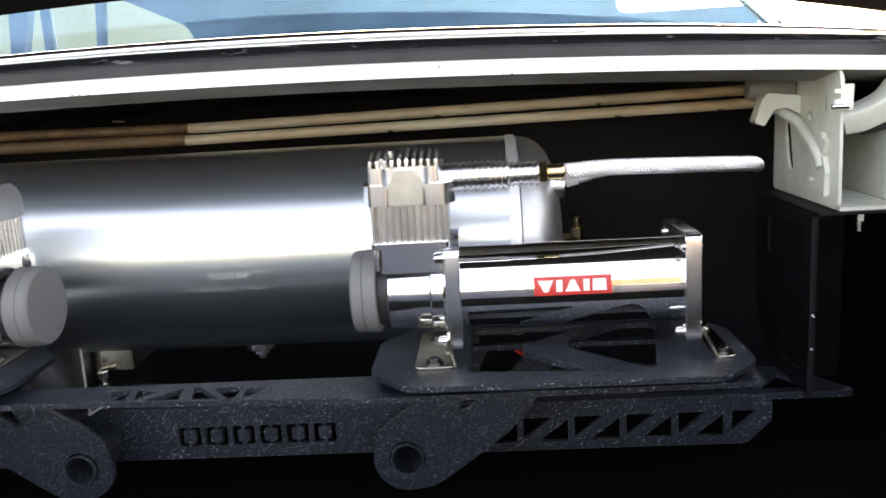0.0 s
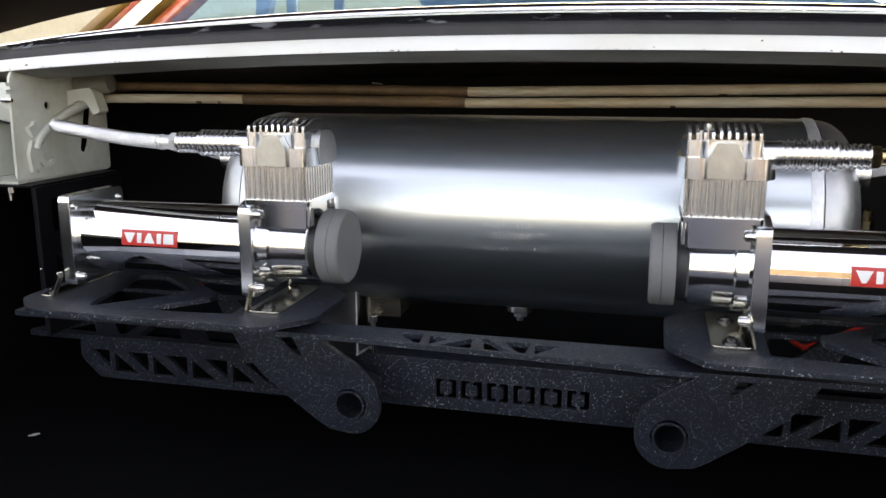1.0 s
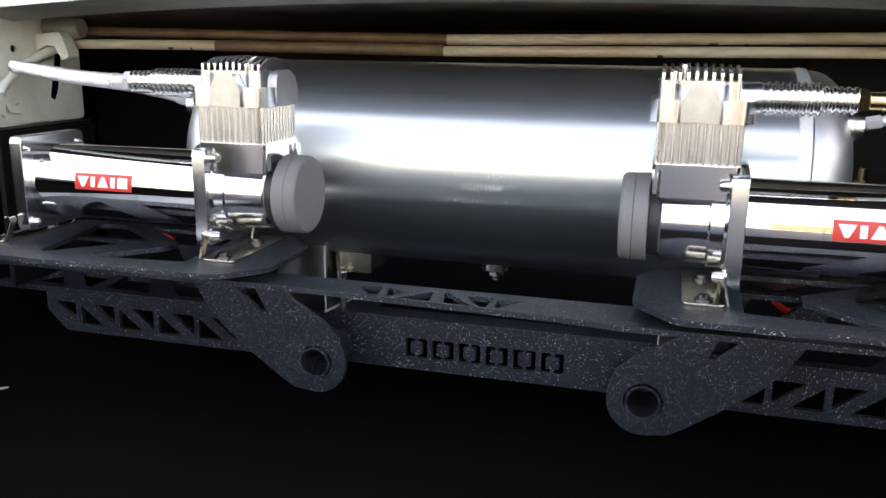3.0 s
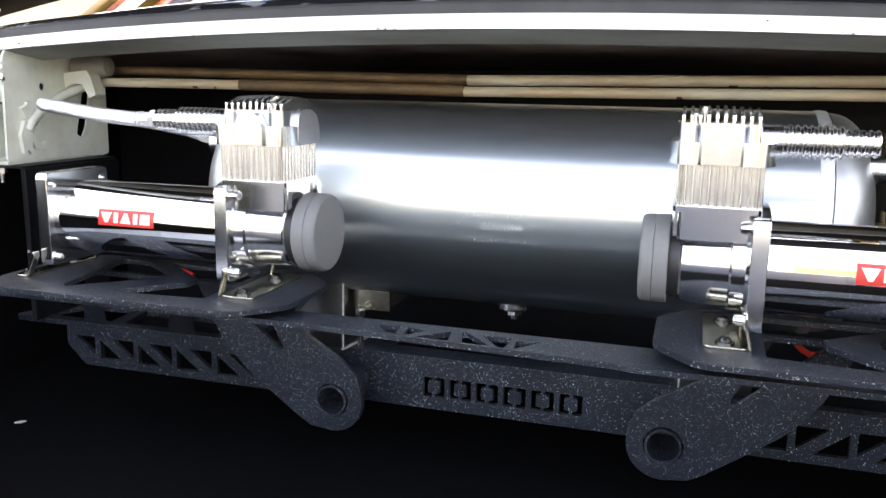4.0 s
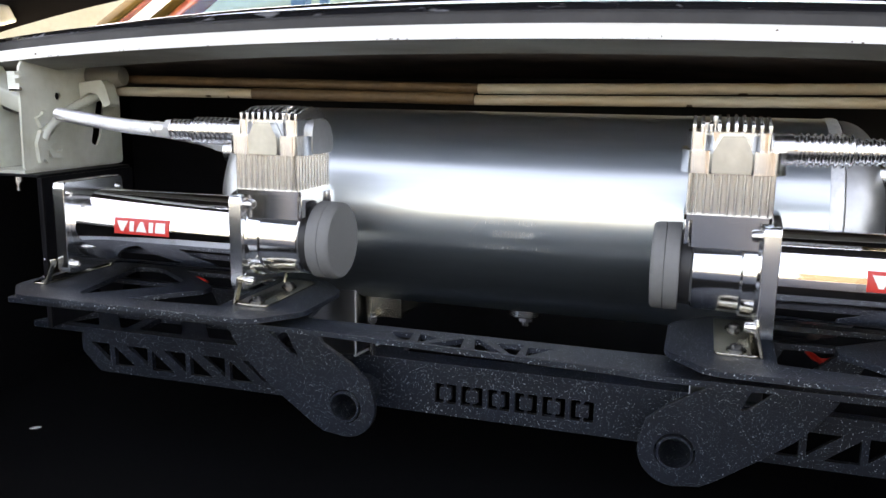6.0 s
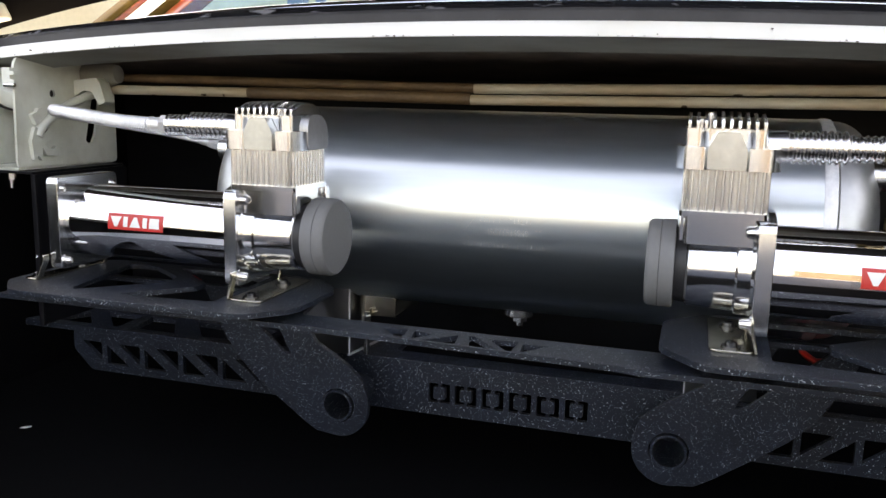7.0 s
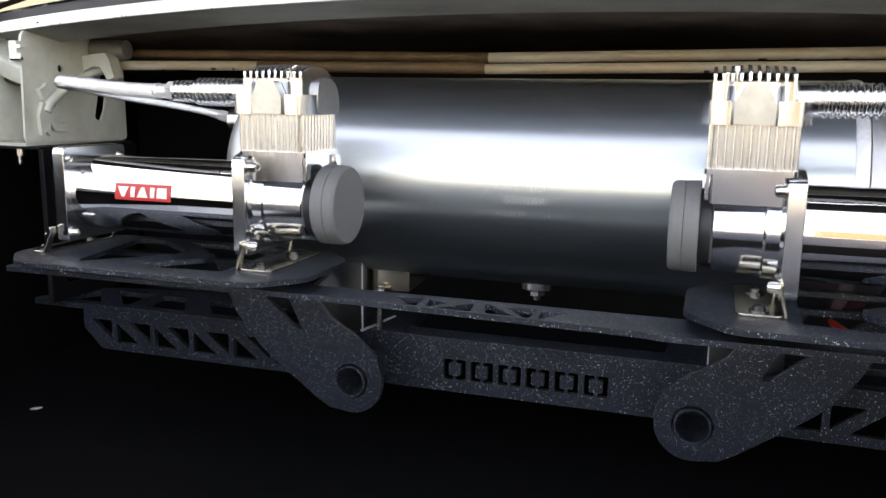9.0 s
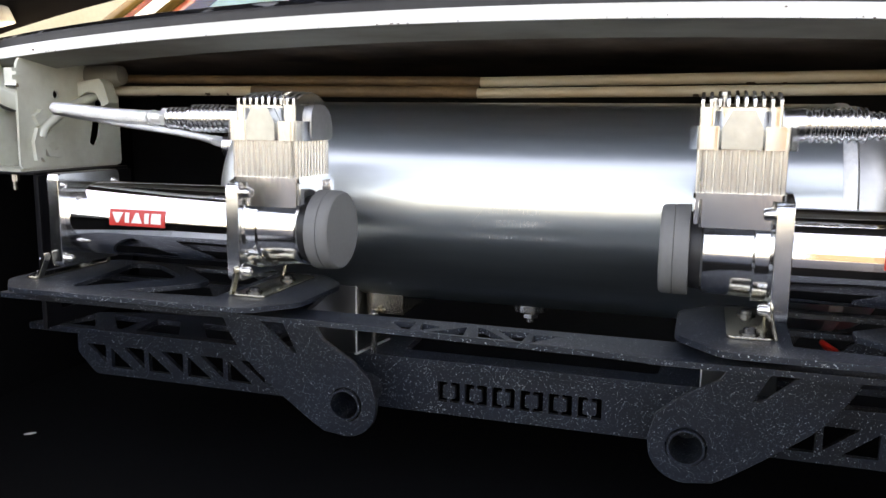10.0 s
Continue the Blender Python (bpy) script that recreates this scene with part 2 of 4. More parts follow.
def part(name, bm, mat, parent=None, label="", bevel=0.0, smooth=35):
    bmesh.ops.remove_doubles(bm, verts=bm.verts, dist=1e-6)
    bmesh.ops.recalc_face_normals(bm, faces=bm.faces)
    me = bpy.data.meshes.new(name)
    bm.to_mesh(me)
    bm.free()
    me.materials.append(mat)
    ob = new(name, me)
    settle(ob, smooth)
    if parent is not None:
        ob.parent = parent
        ob.matrix_parent_inverse = Matrix.Translation(-parent.location)
    if bevel:
        b = ob.modifiers.new("edge", 'BEVEL')
        b.width, b.segments, b.limit_method, b.angle_limit = bevel, 2, 'ANGLE', radians(40)
        b.harden_normals = False
    if label:
        ob["label"] = label
    return ob


def box(bm, lo, hi):
    x0, y0, z0 = lo
    x1, y1, z1 = hi
    v = [bm.verts.new(p) for p in ((x0, y0, z0), (x1, y0, z0), (x1, y1, z0), (x0, y1, z0), (x0, y0, z1), (x1, y0, z1), (x1, y1, z1), (x0, y1, z1))]
    for f in ((0, 3, 2, 1), (4, 5, 6, 7), (0, 1, 5, 4), (1, 2, 6, 5), (2, 3, 7, 6), (3, 0, 4, 7)):
        bm.faces.new([v[i] for i in f])
    return bm


def prism(bm, outline, holes, w0, w1, place):
    """A flat plate with real holes: outline and holes in (u, v), from depth w0 to w1, put in space by place(u, v, w)."""
    flat = bmesh.new()
    loops, edges = [], []
    for loop in [outline] + list(holes):
        vs = [flat.verts.new((u, v, 0)) for u, v in loop]
        loops.append(vs)
        for i in range(len(vs)):
            edges.append(flat.edges.new((vs[i - 1], vs[i])))
    flat.verts.index_update()
    r = bmesh.ops.triangle_fill(flat, use_beauty=True, use_dissolve=False, edges=edges, normal=(0, 0, 1))
    flat.verts.index_update()
    tris = [[v.index for v in g.verts] for g in r["geom"] if isinstance(g, bmesh.types.BMFace)]
    flat.verts.ensure_lookup_table()
    co = [(v.co.x, v.co.y) for v in flat.verts]
    low = [bm.verts.new(place(u, v, w0)) for u, v in co]
    top = [bm.verts.new(place(u, v, w1)) for u, v in co]
    for t in tris:
        bm.faces.new([low[i] for i in reversed(t)])
        bm.faces.new([top[i] for i in t])
    for vs in loops:
        ids = [v.index for v in vs]
        for i in range(len(ids)):
            a, b = ids[i - 1], ids[i]
            bm.faces.new((low[a], low[b], top[b], top[a]))
    flat.free()
    return bm


def XY(s=1):
    return lambda u, v, w: (s * u, v, w)


def XZ(s=1):
    return lambda u, v, w: (s * u, w, v)


def YZ(s=1):
    return lambda u, v, w: (s * w, u, v)


def rounded(x0, y0, x1, y1, r, n=5):
    pts = []
    for cx, cy, a0 in ((x1 - r, y1 - r, 0), (x0 + r, y1 - r, 90), (x0 + r, y0 + r, 180), (x1 - r, y0 + r, 270)):
        for i in range(n + 1):
            a = radians(a0 + 90 * i / n)
            pts.append((cx + r * math.cos(a), cy + r * math.sin(a)))
    return pts


def soften(pts, r, n=4):
    """Rounds the corners of a polygon."""
    out = []
    k = len(pts)
    for i in range(k):
        p, a, b = Vector(pts[i]), Vector(pts[i - 1]), Vector(pts[(i + 1) % k])
        da, db = (a - p), (b - p)
        ra, rb = min(r, da.length * 0.45), min(r, db.length * 0.45)
        s, e = p + da.normalized() * ra, p + db.normalized() * rb
        for j in range(n + 1):
            t = j / n
            q = (1 - t) ** 2 * s + 2 * t * (1 - t) * p + t * t * e
            out.append((q.x, q.y))
    return out


def circle(cx, cy, r, n=28):
    return [(cx + r * math.cos(2 * math.pi * i / n), cy + r * math.sin(2 * math.pi * i / n)) for i in range(n)]


def lathe(bm, profile, origin, axis, seg=40):
    """Turns (s, r) pairs round an axis through origin."""
    o, a = Vector(origin), Vector(axis).normalized()
    u = a.orthogonal().normalized()
    w = a.cross(u)
    rings = []
    for s, r in profile:
        c = o + a * s
        if r < 1e-6:
            rings.append([bm.verts.new(c)])
        else:
            rings.append([bm.verts.new(c + u * (r * math.cos(2 * math.pi * i / seg)) + w * (r * math.sin(2 * math.pi * i / seg))) for i in range(seg)])
    for r0, r1 in zip(rings, rings[1:]):
        if len(r0) == 1 and len(r1) == 1:
            continue
        for i in range(seg):
            j = (i + 1) % seg
            if len(r0) == 1:
                bm.faces.new((r0[0], r1[j], r1[i]))
            elif len(r1) == 1:
                bm.faces.new((r0[i], r0[j], r1[0]))
            else:
                bm.faces.new((r0[i], r0[j], r1[j], r1[i]))
    return bm


def rod(bm, p0, p1, r, seg=20, edge=0.0):
    p0, p1 = Vector(p0), Vector(p1)
    d = (p1 - p0).length
    e = edge
    prof = [(0, 0), (0, r - e), (e, r), (d - e, r), (d, r - e), (d, 0)] if e else [(0, 0), (0, r), (d, r), (d, 0)]
    return lathe(bm, prof, p0, p1 - p0, seg)


def spline(pts, n=10):
    """Catmull-Rom curve through points."""
    p = [Vector(q) for q in pts]
    p = [p[0] * 2 - p[1]] + p + [p[-1] * 2 - p[-2]]
    out = []
    for i in range(1, len(p) - 2):
        a, b, c, d = p[i - 1:i + 3]
        for j in range(n):
            t = j / n
            out.append(0.5 * ((2 * b) + (c - a) * t + (2 * a - 5 * b + 4 * c - d) * t * t + (3 * b - a - 3 * c + d) * t ** 3))
    out.append(p[-2])
    return out


def sweep(bm, path, section, up=(0, 0, 1), closed=True):
    """Carries a section of (across, up) offsets along a path."""
    up = Vector(up)
    rings = []
    for i, p in enumerate(path):
        t = (path[min(i + 1, len(path) - 1)] - path[max(i - 1, 0)]).normalized()
        side = t.cross(up).normalized()
        v = side.cross(t).normalized()
        rings.append([bm.verts.new(p + side * a + v * b) for a, b in section])
    k = len(section)
    for r0, r1 in zip(rings, rings[1:]):
        for i in range(k if closed else k - 1):
            j = (i + 1) % k
            bm.faces.new((r0[i], r0[j], r1[j], r1[i]))
    if closed:
        bm.faces.new(list(reversed(rings[0])))
        bm.faces.new(rings[-1])
    return bm


def tube(bm, path, r, seg=14, up=(0, 0, 1)):
    return sweep(bm, path, circle(0, 0, r, seg), up)


def woven(bm, path, r, r_end, seg=72, step=0.00045, lay=0.030, strands=11, depth=0.0017):
    """Braided sleeve: a tube whose skin rises and falls with two crossed sets of strands."""
    fine, length = [], 0.0
    for a, b in zip(path, path[1:]):
        n = max(1, round((b - a).length / step))
        fine += [a.lerp(b, i / n) for i in range(n)]
    fine.append(path[-1])
    up, prev = Vector((0, 0, 1)), None
    for k, p in enumerate(fine):
        size = r + (r_end - r) * min(1.0, max(0.0, (k / len(fine) - 0.50) / 0.20))
        t = (fine[min(k + 3, len(fine) - 1)] - fine[max(k - 3, 0)]).normalized()
        side = t.cross(up).normalized()
        v = side.cross(t)
        if k:
            length += (p - fine[k - 1]).length
        ring = []
        for j in range(seg):
            a = 2 * math.pi * j / seg
            w = 2 * math.pi * length / lay
            one, two = math.sin(strands * (a + w)), math.sin(strands * (a - w))
            rr = size - depth * size / r * (1 - max(one, two)) * 0.5
            ring.append(bm.verts.new(p + side * (rr * math.cos(a)) + v * (rr * math.sin(a))))
        if prev:
            for j in range(seg):
                bm.faces.new((prev[j], prev[j - 1], ring[j - 1], ring[j]))
        prev = ring
    return bm


def hexagon(bm, p0, p1, r):
    return rod(bm, p0, p1, r, 6)


def bolt(bm, p, axis, r=0.0042, h=0.0035, washer=True):
    p, a = Vector(p), Vector(axis).normalized()
    if washer:
        lathe(bm, [(0, 0), (0, r * 1.55), (0.0009, r * 1.55), (0.0009, 0)], p, a, 20)
        p = p + a * 0.0009
    lathe(bm, [(0, 0), (0, r), (h * 0.75, r), (h, r * 0.75), (h, r * 0.45), (h * 0.5, r * 0.45), (h * 0.5, 0)], p, a, 16)
    return bm


B = bmesh.new


# ---------------------------------------------------------------- boot tub and body
def lip_at(x):
    """Front edge of the boot opening under the rear window: bowed in plan, crowned in height."""
    return Vector((x, 0.664 + 0.22 * x * x, 1.0485 - 0.055 * x * x))


lip_path = [lip_at(-0.70 + 1.40 * i / 46) for i in range(47)]


def along_lip(section):
    """section: (ahead, up) from the lip's lower front edge; swept along the lip."""
    bm = B()
    sweep(bm, lip_path, [(-a, b) for a, b in section])
    return bm


ground = part("ground", box(B(), (-60, -60, -0.2), (60, 60, 0.0)), GROUND)
tagged(ground, "worn grey asphalt yard in daylight", "ground", kind="structure")

floor = part("floor", box(B(), (-0.70, -0.28, 0.597), (0.70, 1.12, 0.617)), CARPET)
tagged(floor, "black carpeted boot floor", "floor", kind="structure")
wall_n = part("wall_north", box(B(), (-0.70, 1.12, 0.597), (0.70, 1.14, 1.085)), HANGER)
tagged(wall_n, "black boot bulkhead behind the tank", "wall", kind="structure")
for nm, s in (("wall_west", -1), ("wall_east", 1)):
    profile = [(-0.34, 0.597), (1.14, 0.597), (1.14, 1.050), (0.80, 1.050), (0.80, 1.030), (0.660, 1.014), (0.05, 0.880), (-0.34, 0.852)]
    w = part(nm, prism(B(), profile, [], 0.70, 0.72, YZ(s)), CARPET)
    tagged(w, "black boot side panel", "wall", kind="structure")
sill = part("wall_south", prism(B(), soften([(-0.40, 0.32), (-0.32, 0.32), (-0.30, 0.52), (-0.30, 0.874), (-0.30, 0.882), (-0.31, 0.887), (-0.39, 0.873), (-0.42, 0.72)], 0.012), [], -0.72, 0.72, lambda u, v, w: (w, u, v)), PAINT)
tagged(sill, "white painted rear panel of the boot", "wall", kind="structure")

for s in (-1, 1):
    rim = part("side_rim", prism(B(), soften([(0.665, 1.0145), (0.665, 1.036), (0.62, 1.026), (0.05, 0.896), (-0.34, 0.868), (-0.34, 0.8525), (0.05, 0.8805)], 0.004), [], 0.60, 0.7995, YZ(s)), PAINT)
    tagged(rim, "white painted side rim of the boot opening", "body panel", kind="structure")
# unseen slope added inside the sill so flat metal faces reflect dark blue
sill_reflector = part("sill_reflector", prism(B(), soften([(-0.2995, 0.6172), (-0.110, 0.6172), (-0.114, 0.630), (-0.272, 0.867), (-0.285, 0.880), (-0.2995, 0.880)], 0.006), [], -0.699, 0.699, lambda u, v, w: (w, u, v)), SILLREFLECT)
tagged(sill_reflector, "unseen dark blue sill slope added for reflections in the metal", "trim", kind="structure")
# plain outer body that closes the car round the tub
for s in (-1, 1):
    x0, x1 = sorted((s * 0.80, s * 0.815))
    arch = [(0.55 + 0.33 * math.cos(radians(a)), 0.24 + 0.33 * math.sin(radians(a))) for a in range(180, -1, -12)]
    outline = [(-0.40, 0.24)] + arch + [(1.95, 0.24), (1.95, 1.02), (1.10, 1.035), (0.665, 1.034), (0.05, 0.895), (-0.34, 0.867), (-0.42, 0.80)]
    bm = prism(B(), outline, [], x0, x1, YZ(1))
    y0, y1 = sorted((s * 0.7205, s * 0.7995))
    box(bm, (y0, 0.666, 1.012), (y1, 1.95, 1.020))
    panel = part("quarter_panel", bm, PAINT)
    tagged(panel, "white painted rear quarter panel of the car", "body panel", kind="structure")
underbody = part("underbody", box(B(), (-0.55, -0.28, 0.30), (0.55, 1.94, 0.5965)), HANGER)
tagged(underbody, "black underbody of the car", "body panel", kind="structure")

shelf_x = [-0.70 + 1.40 * i / 46 for i in range(47)]
bm = B()
near, far, near_top, far_top = [], [], [], []
for x in shelf_x:
    e = lip_at(x)
    for row, y, z in ((near, e.y + 0.026, e.z + 0.0005), (far, 1.119, e.z - 0.021), (near_top, e.y + 0.026, e.z + 0.006), (far_top, 1.119, e.z - 0.011)):
        row.append(bm.verts.new((x, y, z)))
for i in range(46):
    for r0, r1 in ((near, far), (far, far_top), (far_top, near_top), (near_top, near)):
        bm.faces.new((r0[i], r0[i + 1], r1[i + 1], r1[i]))
for i in (0, 46):
    bm.faces.new((near[i], far[i], far_top[i], near_top[i]))
shelf = part("ceiling", bm, LINER)
tagged(shelf, "black underside of the parcel shelf", "ceiling", kind="structure")

# painted flange of the opening, its seal and the gutter behind
lip = part("boot_lip", along_lip([(0.000, 0.000), (0.0005, 0.003), (0.0022, 0.0085), (0.0045, 0.0115), (0.010, 0.0122), (0.012, 0.0105), (0.0125, 0.0006), (0.0015, -0.0002)]), PAINT, smooth=28)
tagged(lip, "white painted boot opening flange with chipped edge", "body flange", kind="structure")
# same white flange, its underside coloured darker to hold the shade
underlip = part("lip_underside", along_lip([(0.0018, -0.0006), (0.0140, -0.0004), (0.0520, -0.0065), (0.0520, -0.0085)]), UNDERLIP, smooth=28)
tagged(underlip, "underside of the boot opening flange with shade painted in as grey", "body flange", kind="structure")
seal = part("boot_seal", along_lip([(0.013, 0.006), (0.013, 0.019), (0.016, 0.0225), (0.024, 0.0225), (0.028, 0.019), (0.028, 0.006)]), RUBBER, smooth=50)
tagged(seal, "black rubber weather seal round the boot opening", "seal", kind="structure")
gutter = part("rain_gutter", along_lip([(0.0285, 0.010), (0.0285, 0.0225), (0.0350, 0.0296), (0.0380, 0.0306), (0.060, 0.0318), (0.060, 0.010)]), GUTTER, smooth=50)
tagged(gutter, "glossy dark rain gutter with pale reflections painted in", "gutter", kind="structure")
cowl = part("rear_cowl", along_lip([(0.0605, 0.012), (0.0605, 0.0335), (0.075, 0.0352), (0.105, 0.0385), (0.105, 0.012)]), PAINT, smooth=50)
tagged(cowl, "white painted panel under the rear window", "body panel", kind="structure")
trim = part("window_trim", along_lip([(0.106, 0.030), (0.106, 0.0405), (0.109, 0.0435), (0.118, 0.0450), (0.120, 0.030)]), CHROME, smooth=50)
tagged(trim, "bright chrome trim under the rear window", "trim", kind="structure")

# chips and rust marks along the lip
rng = random.Random(11)
marks = [(-0.493, 0.004, 0.0013), (-0.085, 0.0004, 0.0009), (-0.077, 0.0004, 0.0007), (0.196, 0.0075, 0.0008), (0.118, 0.002, 0.0006), (0.245, 0.001, 0.0008), (0.252, 0.0003, 0.0007)]
marks += [(rng.uniform(-0.56, 0.45), rng.uniform(0.0002, 0.0012), rng.uniform(0.0003, 0.0007)) for _ in range(26)]
for x, dz, w in marks:
    p = lip_at(x)
    bm = B()
    k, turn = rng.randint(5, 8), rng.uniform(0, 3)
    blot = [(math.cos(turn + 6.283 * i / k) * w * rng.uniform(0.6, 1.8), math.sin(turn + 6.283 * i / k) * w * rng.uniform(0.5, 1.0)) for i in range(k)]
    lean = dz * 0.20
    prism(bm, blot, [], -0.0002, 0.0004, lambda u, v, d: (p.x + u, p.y + lean - 0.0003 + 0.20 * v + 0.44 * p.x * u - d, p.z + dz + v))
    part("rust_chip", bm, RUSTSPOT, lip)

# rear window
glass_path = [Vector((x, 0.786 + 0.22 * x * x, 1.0915 - 0.055 * x * x)) for x in [-0.395 + 0.905 * i / 24 for i in range(25)]]
window = thing("window_1", (0, 0.8, 1.09), "raked rear window glass reflecting blue sky", "window", kind="structure")
bm = B()
rows = []
for k in range(7):
    f = k / 6
    rows.append([bm.verts.new((0.05 + (p.x - 0.05) * (1 - 0.42 * f), p.y + 0.46 * f - 0.10 * p.x * p.x * f, p.z + 0.36 * f)) for p in glass_path])
for r0, r1 in zip(rows, rows[1:]):
    for i in range(24):
        bm.faces.new((r0[i], r0[i + 1], r1[i + 1], r1[i]))
pane = part("pane", bm, GLASS, window)
pane.visible_shadow = False
bm = B()
lathe(bm, [(0, 0.030), (0.0012, 0.030), (0.0012, 0.027), (0, 0.027), (0, 0.030)], (-0.265, 0.905, 1.172), (0, -0.62, 0.78), 30)
part("round_sticker", bm, CLEAR, window, "clear round sticker on the glass")

# pillars on both sides of the rear window
for s in (-1, 1):
    pillar = thing("rear_pillar", (0.05 + s * 0.52, 0.88, 1.06), "white rear pillar edged with bright trims", "car pillar", "rear pillars")
    # left side: red and golden bands paint what the chrome trims mirror
    bands = (("gold_reflection", 0.586, 0.034, GOLDREFLECT, 0.0), ("outer_trim", 0.5650, 0.008, REDREFLECT, 0.0), ("pillar_panel", 0.5405, 0.041, PAINT, 0.002),
             ("gold_reflection_strip", 0.5165, 0.004, GOLDREFLECT, 0.005), ("red_reflection", 0.4960, 0.033, REDREFLECT, 0.002)) if s < 0 else (("pillar_panel", 0.500, 0.040, PAINT, 0.0), ("chrome_trim", 0.474, 0.010, CHROME, 0.005))
    for nm, off, wid, mat, lift in bands:
        path = [Vector((0.05 + s * (off - 0.20 * f), 0.842 + 0.400 * f, 1.060 + 0.365 * f)) for f in [i / 8 for i in range(9)]]
        part(nm, sweep(B(), path, rounded(-wid / 2, -0.012 + lift, wid / 2, 0.004 + lift, 0.003, 3)), mat, pillar)

# cabin seen through the glass
cabin = thing("car_cabin", (0, 1.5, 0.9), "dark blue-grey cabin interior with open side windows", "car interior")
part("front_panel", prism(B(), [(-0.86, 0.9), (0.86, 0.9), (0.80, 1.56), (-0.80, 1.56)],
     [soften([(-0.82, 1.105), (-0.38, 1.105), (-0.42, 1.200), (-0.60, 1.285), (-0.66, 1.42), (-0.74, 1.42)], 0.02), soften([(0.53, 1.17), (0.84, 1.17), (0.78, 1.45), (0.56, 1.45)], 0.03)], 1.90, 1.93, lambda u, v, w: (u, w, v)), CABIN, cabin)
for x, lean in ((-0.735, 0.0), (-0.625, 0.035)):
    bm = B()
    sweep(bm, [Vector((x, 1.89, 1.06)), Vector((x + lean, 1.89, 1.45))], rounded(-0.011, -0.01, 0.011, 0.01, 0.004, 2), up=(0, 1, 0))
    part("window_post", bm, CABIN, cabin)
part("parcel_shelf", box(B(), (-0.70, 1.145, 1.0), (0.70, 1.45, 1.03)), CABIN, cabin)
part("roof_panel", prism(B(), [(1.24, 1.455), (1.93, 1.56), (1.93, 1.575), (1.24, 1.47)], [], -0.60, 0.60, lambda u, v, w: (w, u, v)), PAINT, cabin)
part("rear_seat", prism(B(), soften([(1.46, 0.9), (1.56, 0.9), (1.52, 1.04), (1.46, 1.04)], 0.02), [], -0.62, 0.62, lambda u, v, w: (w, u, v)), CABIN, cabin)

# raised boot lid
lid = thing("boot_lid", (0, 0.82, 1.13), "raised boot lid with a black inner face", "boot lid")
LID_TILT = radians(47)
def lid_grid(off):
    rows = []
    for j in range(9):
        f = j / 8
        row = []
        for i in range(25):
            x = -0.70 + 1.4 * i / 24
            edge = 0.815 + 0.10 * x * x
            drop = 0.14 * x * x * (1 - 0.75 * f)
            d = 1.0 * f
            bow = 0.03 * math.sin(math.pi * f)
            row.append(Vector((x, edge - d * math.cos(LID_TILT) + off * math.sin(LID_TILT) + bow * 0.8, 1.1365 - drop + d * math.sin(LID_TILT) + off * math.cos(LID_TILT) + bow * 0.5)))
        rows.append(row)
    return rows
def sheet(rows0, rows1):
    bm = B()
    a = [[bm.verts.new(p) for p in r] for r in rows0]
    b = [[bm.verts.new(p) for p in r] for r in rows1]
    n, m = len(a), len(a[0])
    for j in range(n - 1):
        for i in range(m - 1):
            bm.faces.new((a[j][i], a[j][i + 1], a[j + 1][i + 1], a[j + 1][i]))
            bm.faces.new((b[j][i], b[j + 1][i], b[j + 1][i + 1], b[j][i + 1]))
    for i in range(m - 1):
        bm.faces.new((a[0][i], b[0][i], b[0][i + 1], a[0][i + 1]))
        bm.faces.new((a[-1][i], a[-1][i + 1], b[-1][i + 1], b[-1][i]))
    for j in range(n - 1):
        bm.faces.new((a[j][0], a[j + 1][0], b[j + 1][0], b[j][0]))
        bm.faces.new((a[j][-1], b[j][-1], b[j + 1][-1], a[j + 1][-1]))
    return bm
part("inner_panel", sheet(lid_grid(0.0), lid_grid(0.009)), LIDIN, lid)
part("outer_skin", sheet(lid_grid(0.0093), lid_grid(0.013)), PAINT, lid)

# outside
garden_wall = part("garden_wall", box(B(), (-9, 5.0, 0.0), (-1.15, 5.2, 2.6)), WALL)
tagged(garden_wall, "sunlit beige rendered garden wall", "wall", kind="structure")
shed_wall = part("shed_wall", box(B(), (1.1, -7.2, 0.0), (3.9, -7.0, 2.9)), FENCE)
tagged(shed_wall, "brown timber shed wall behind the car", "wall", kind="structure")


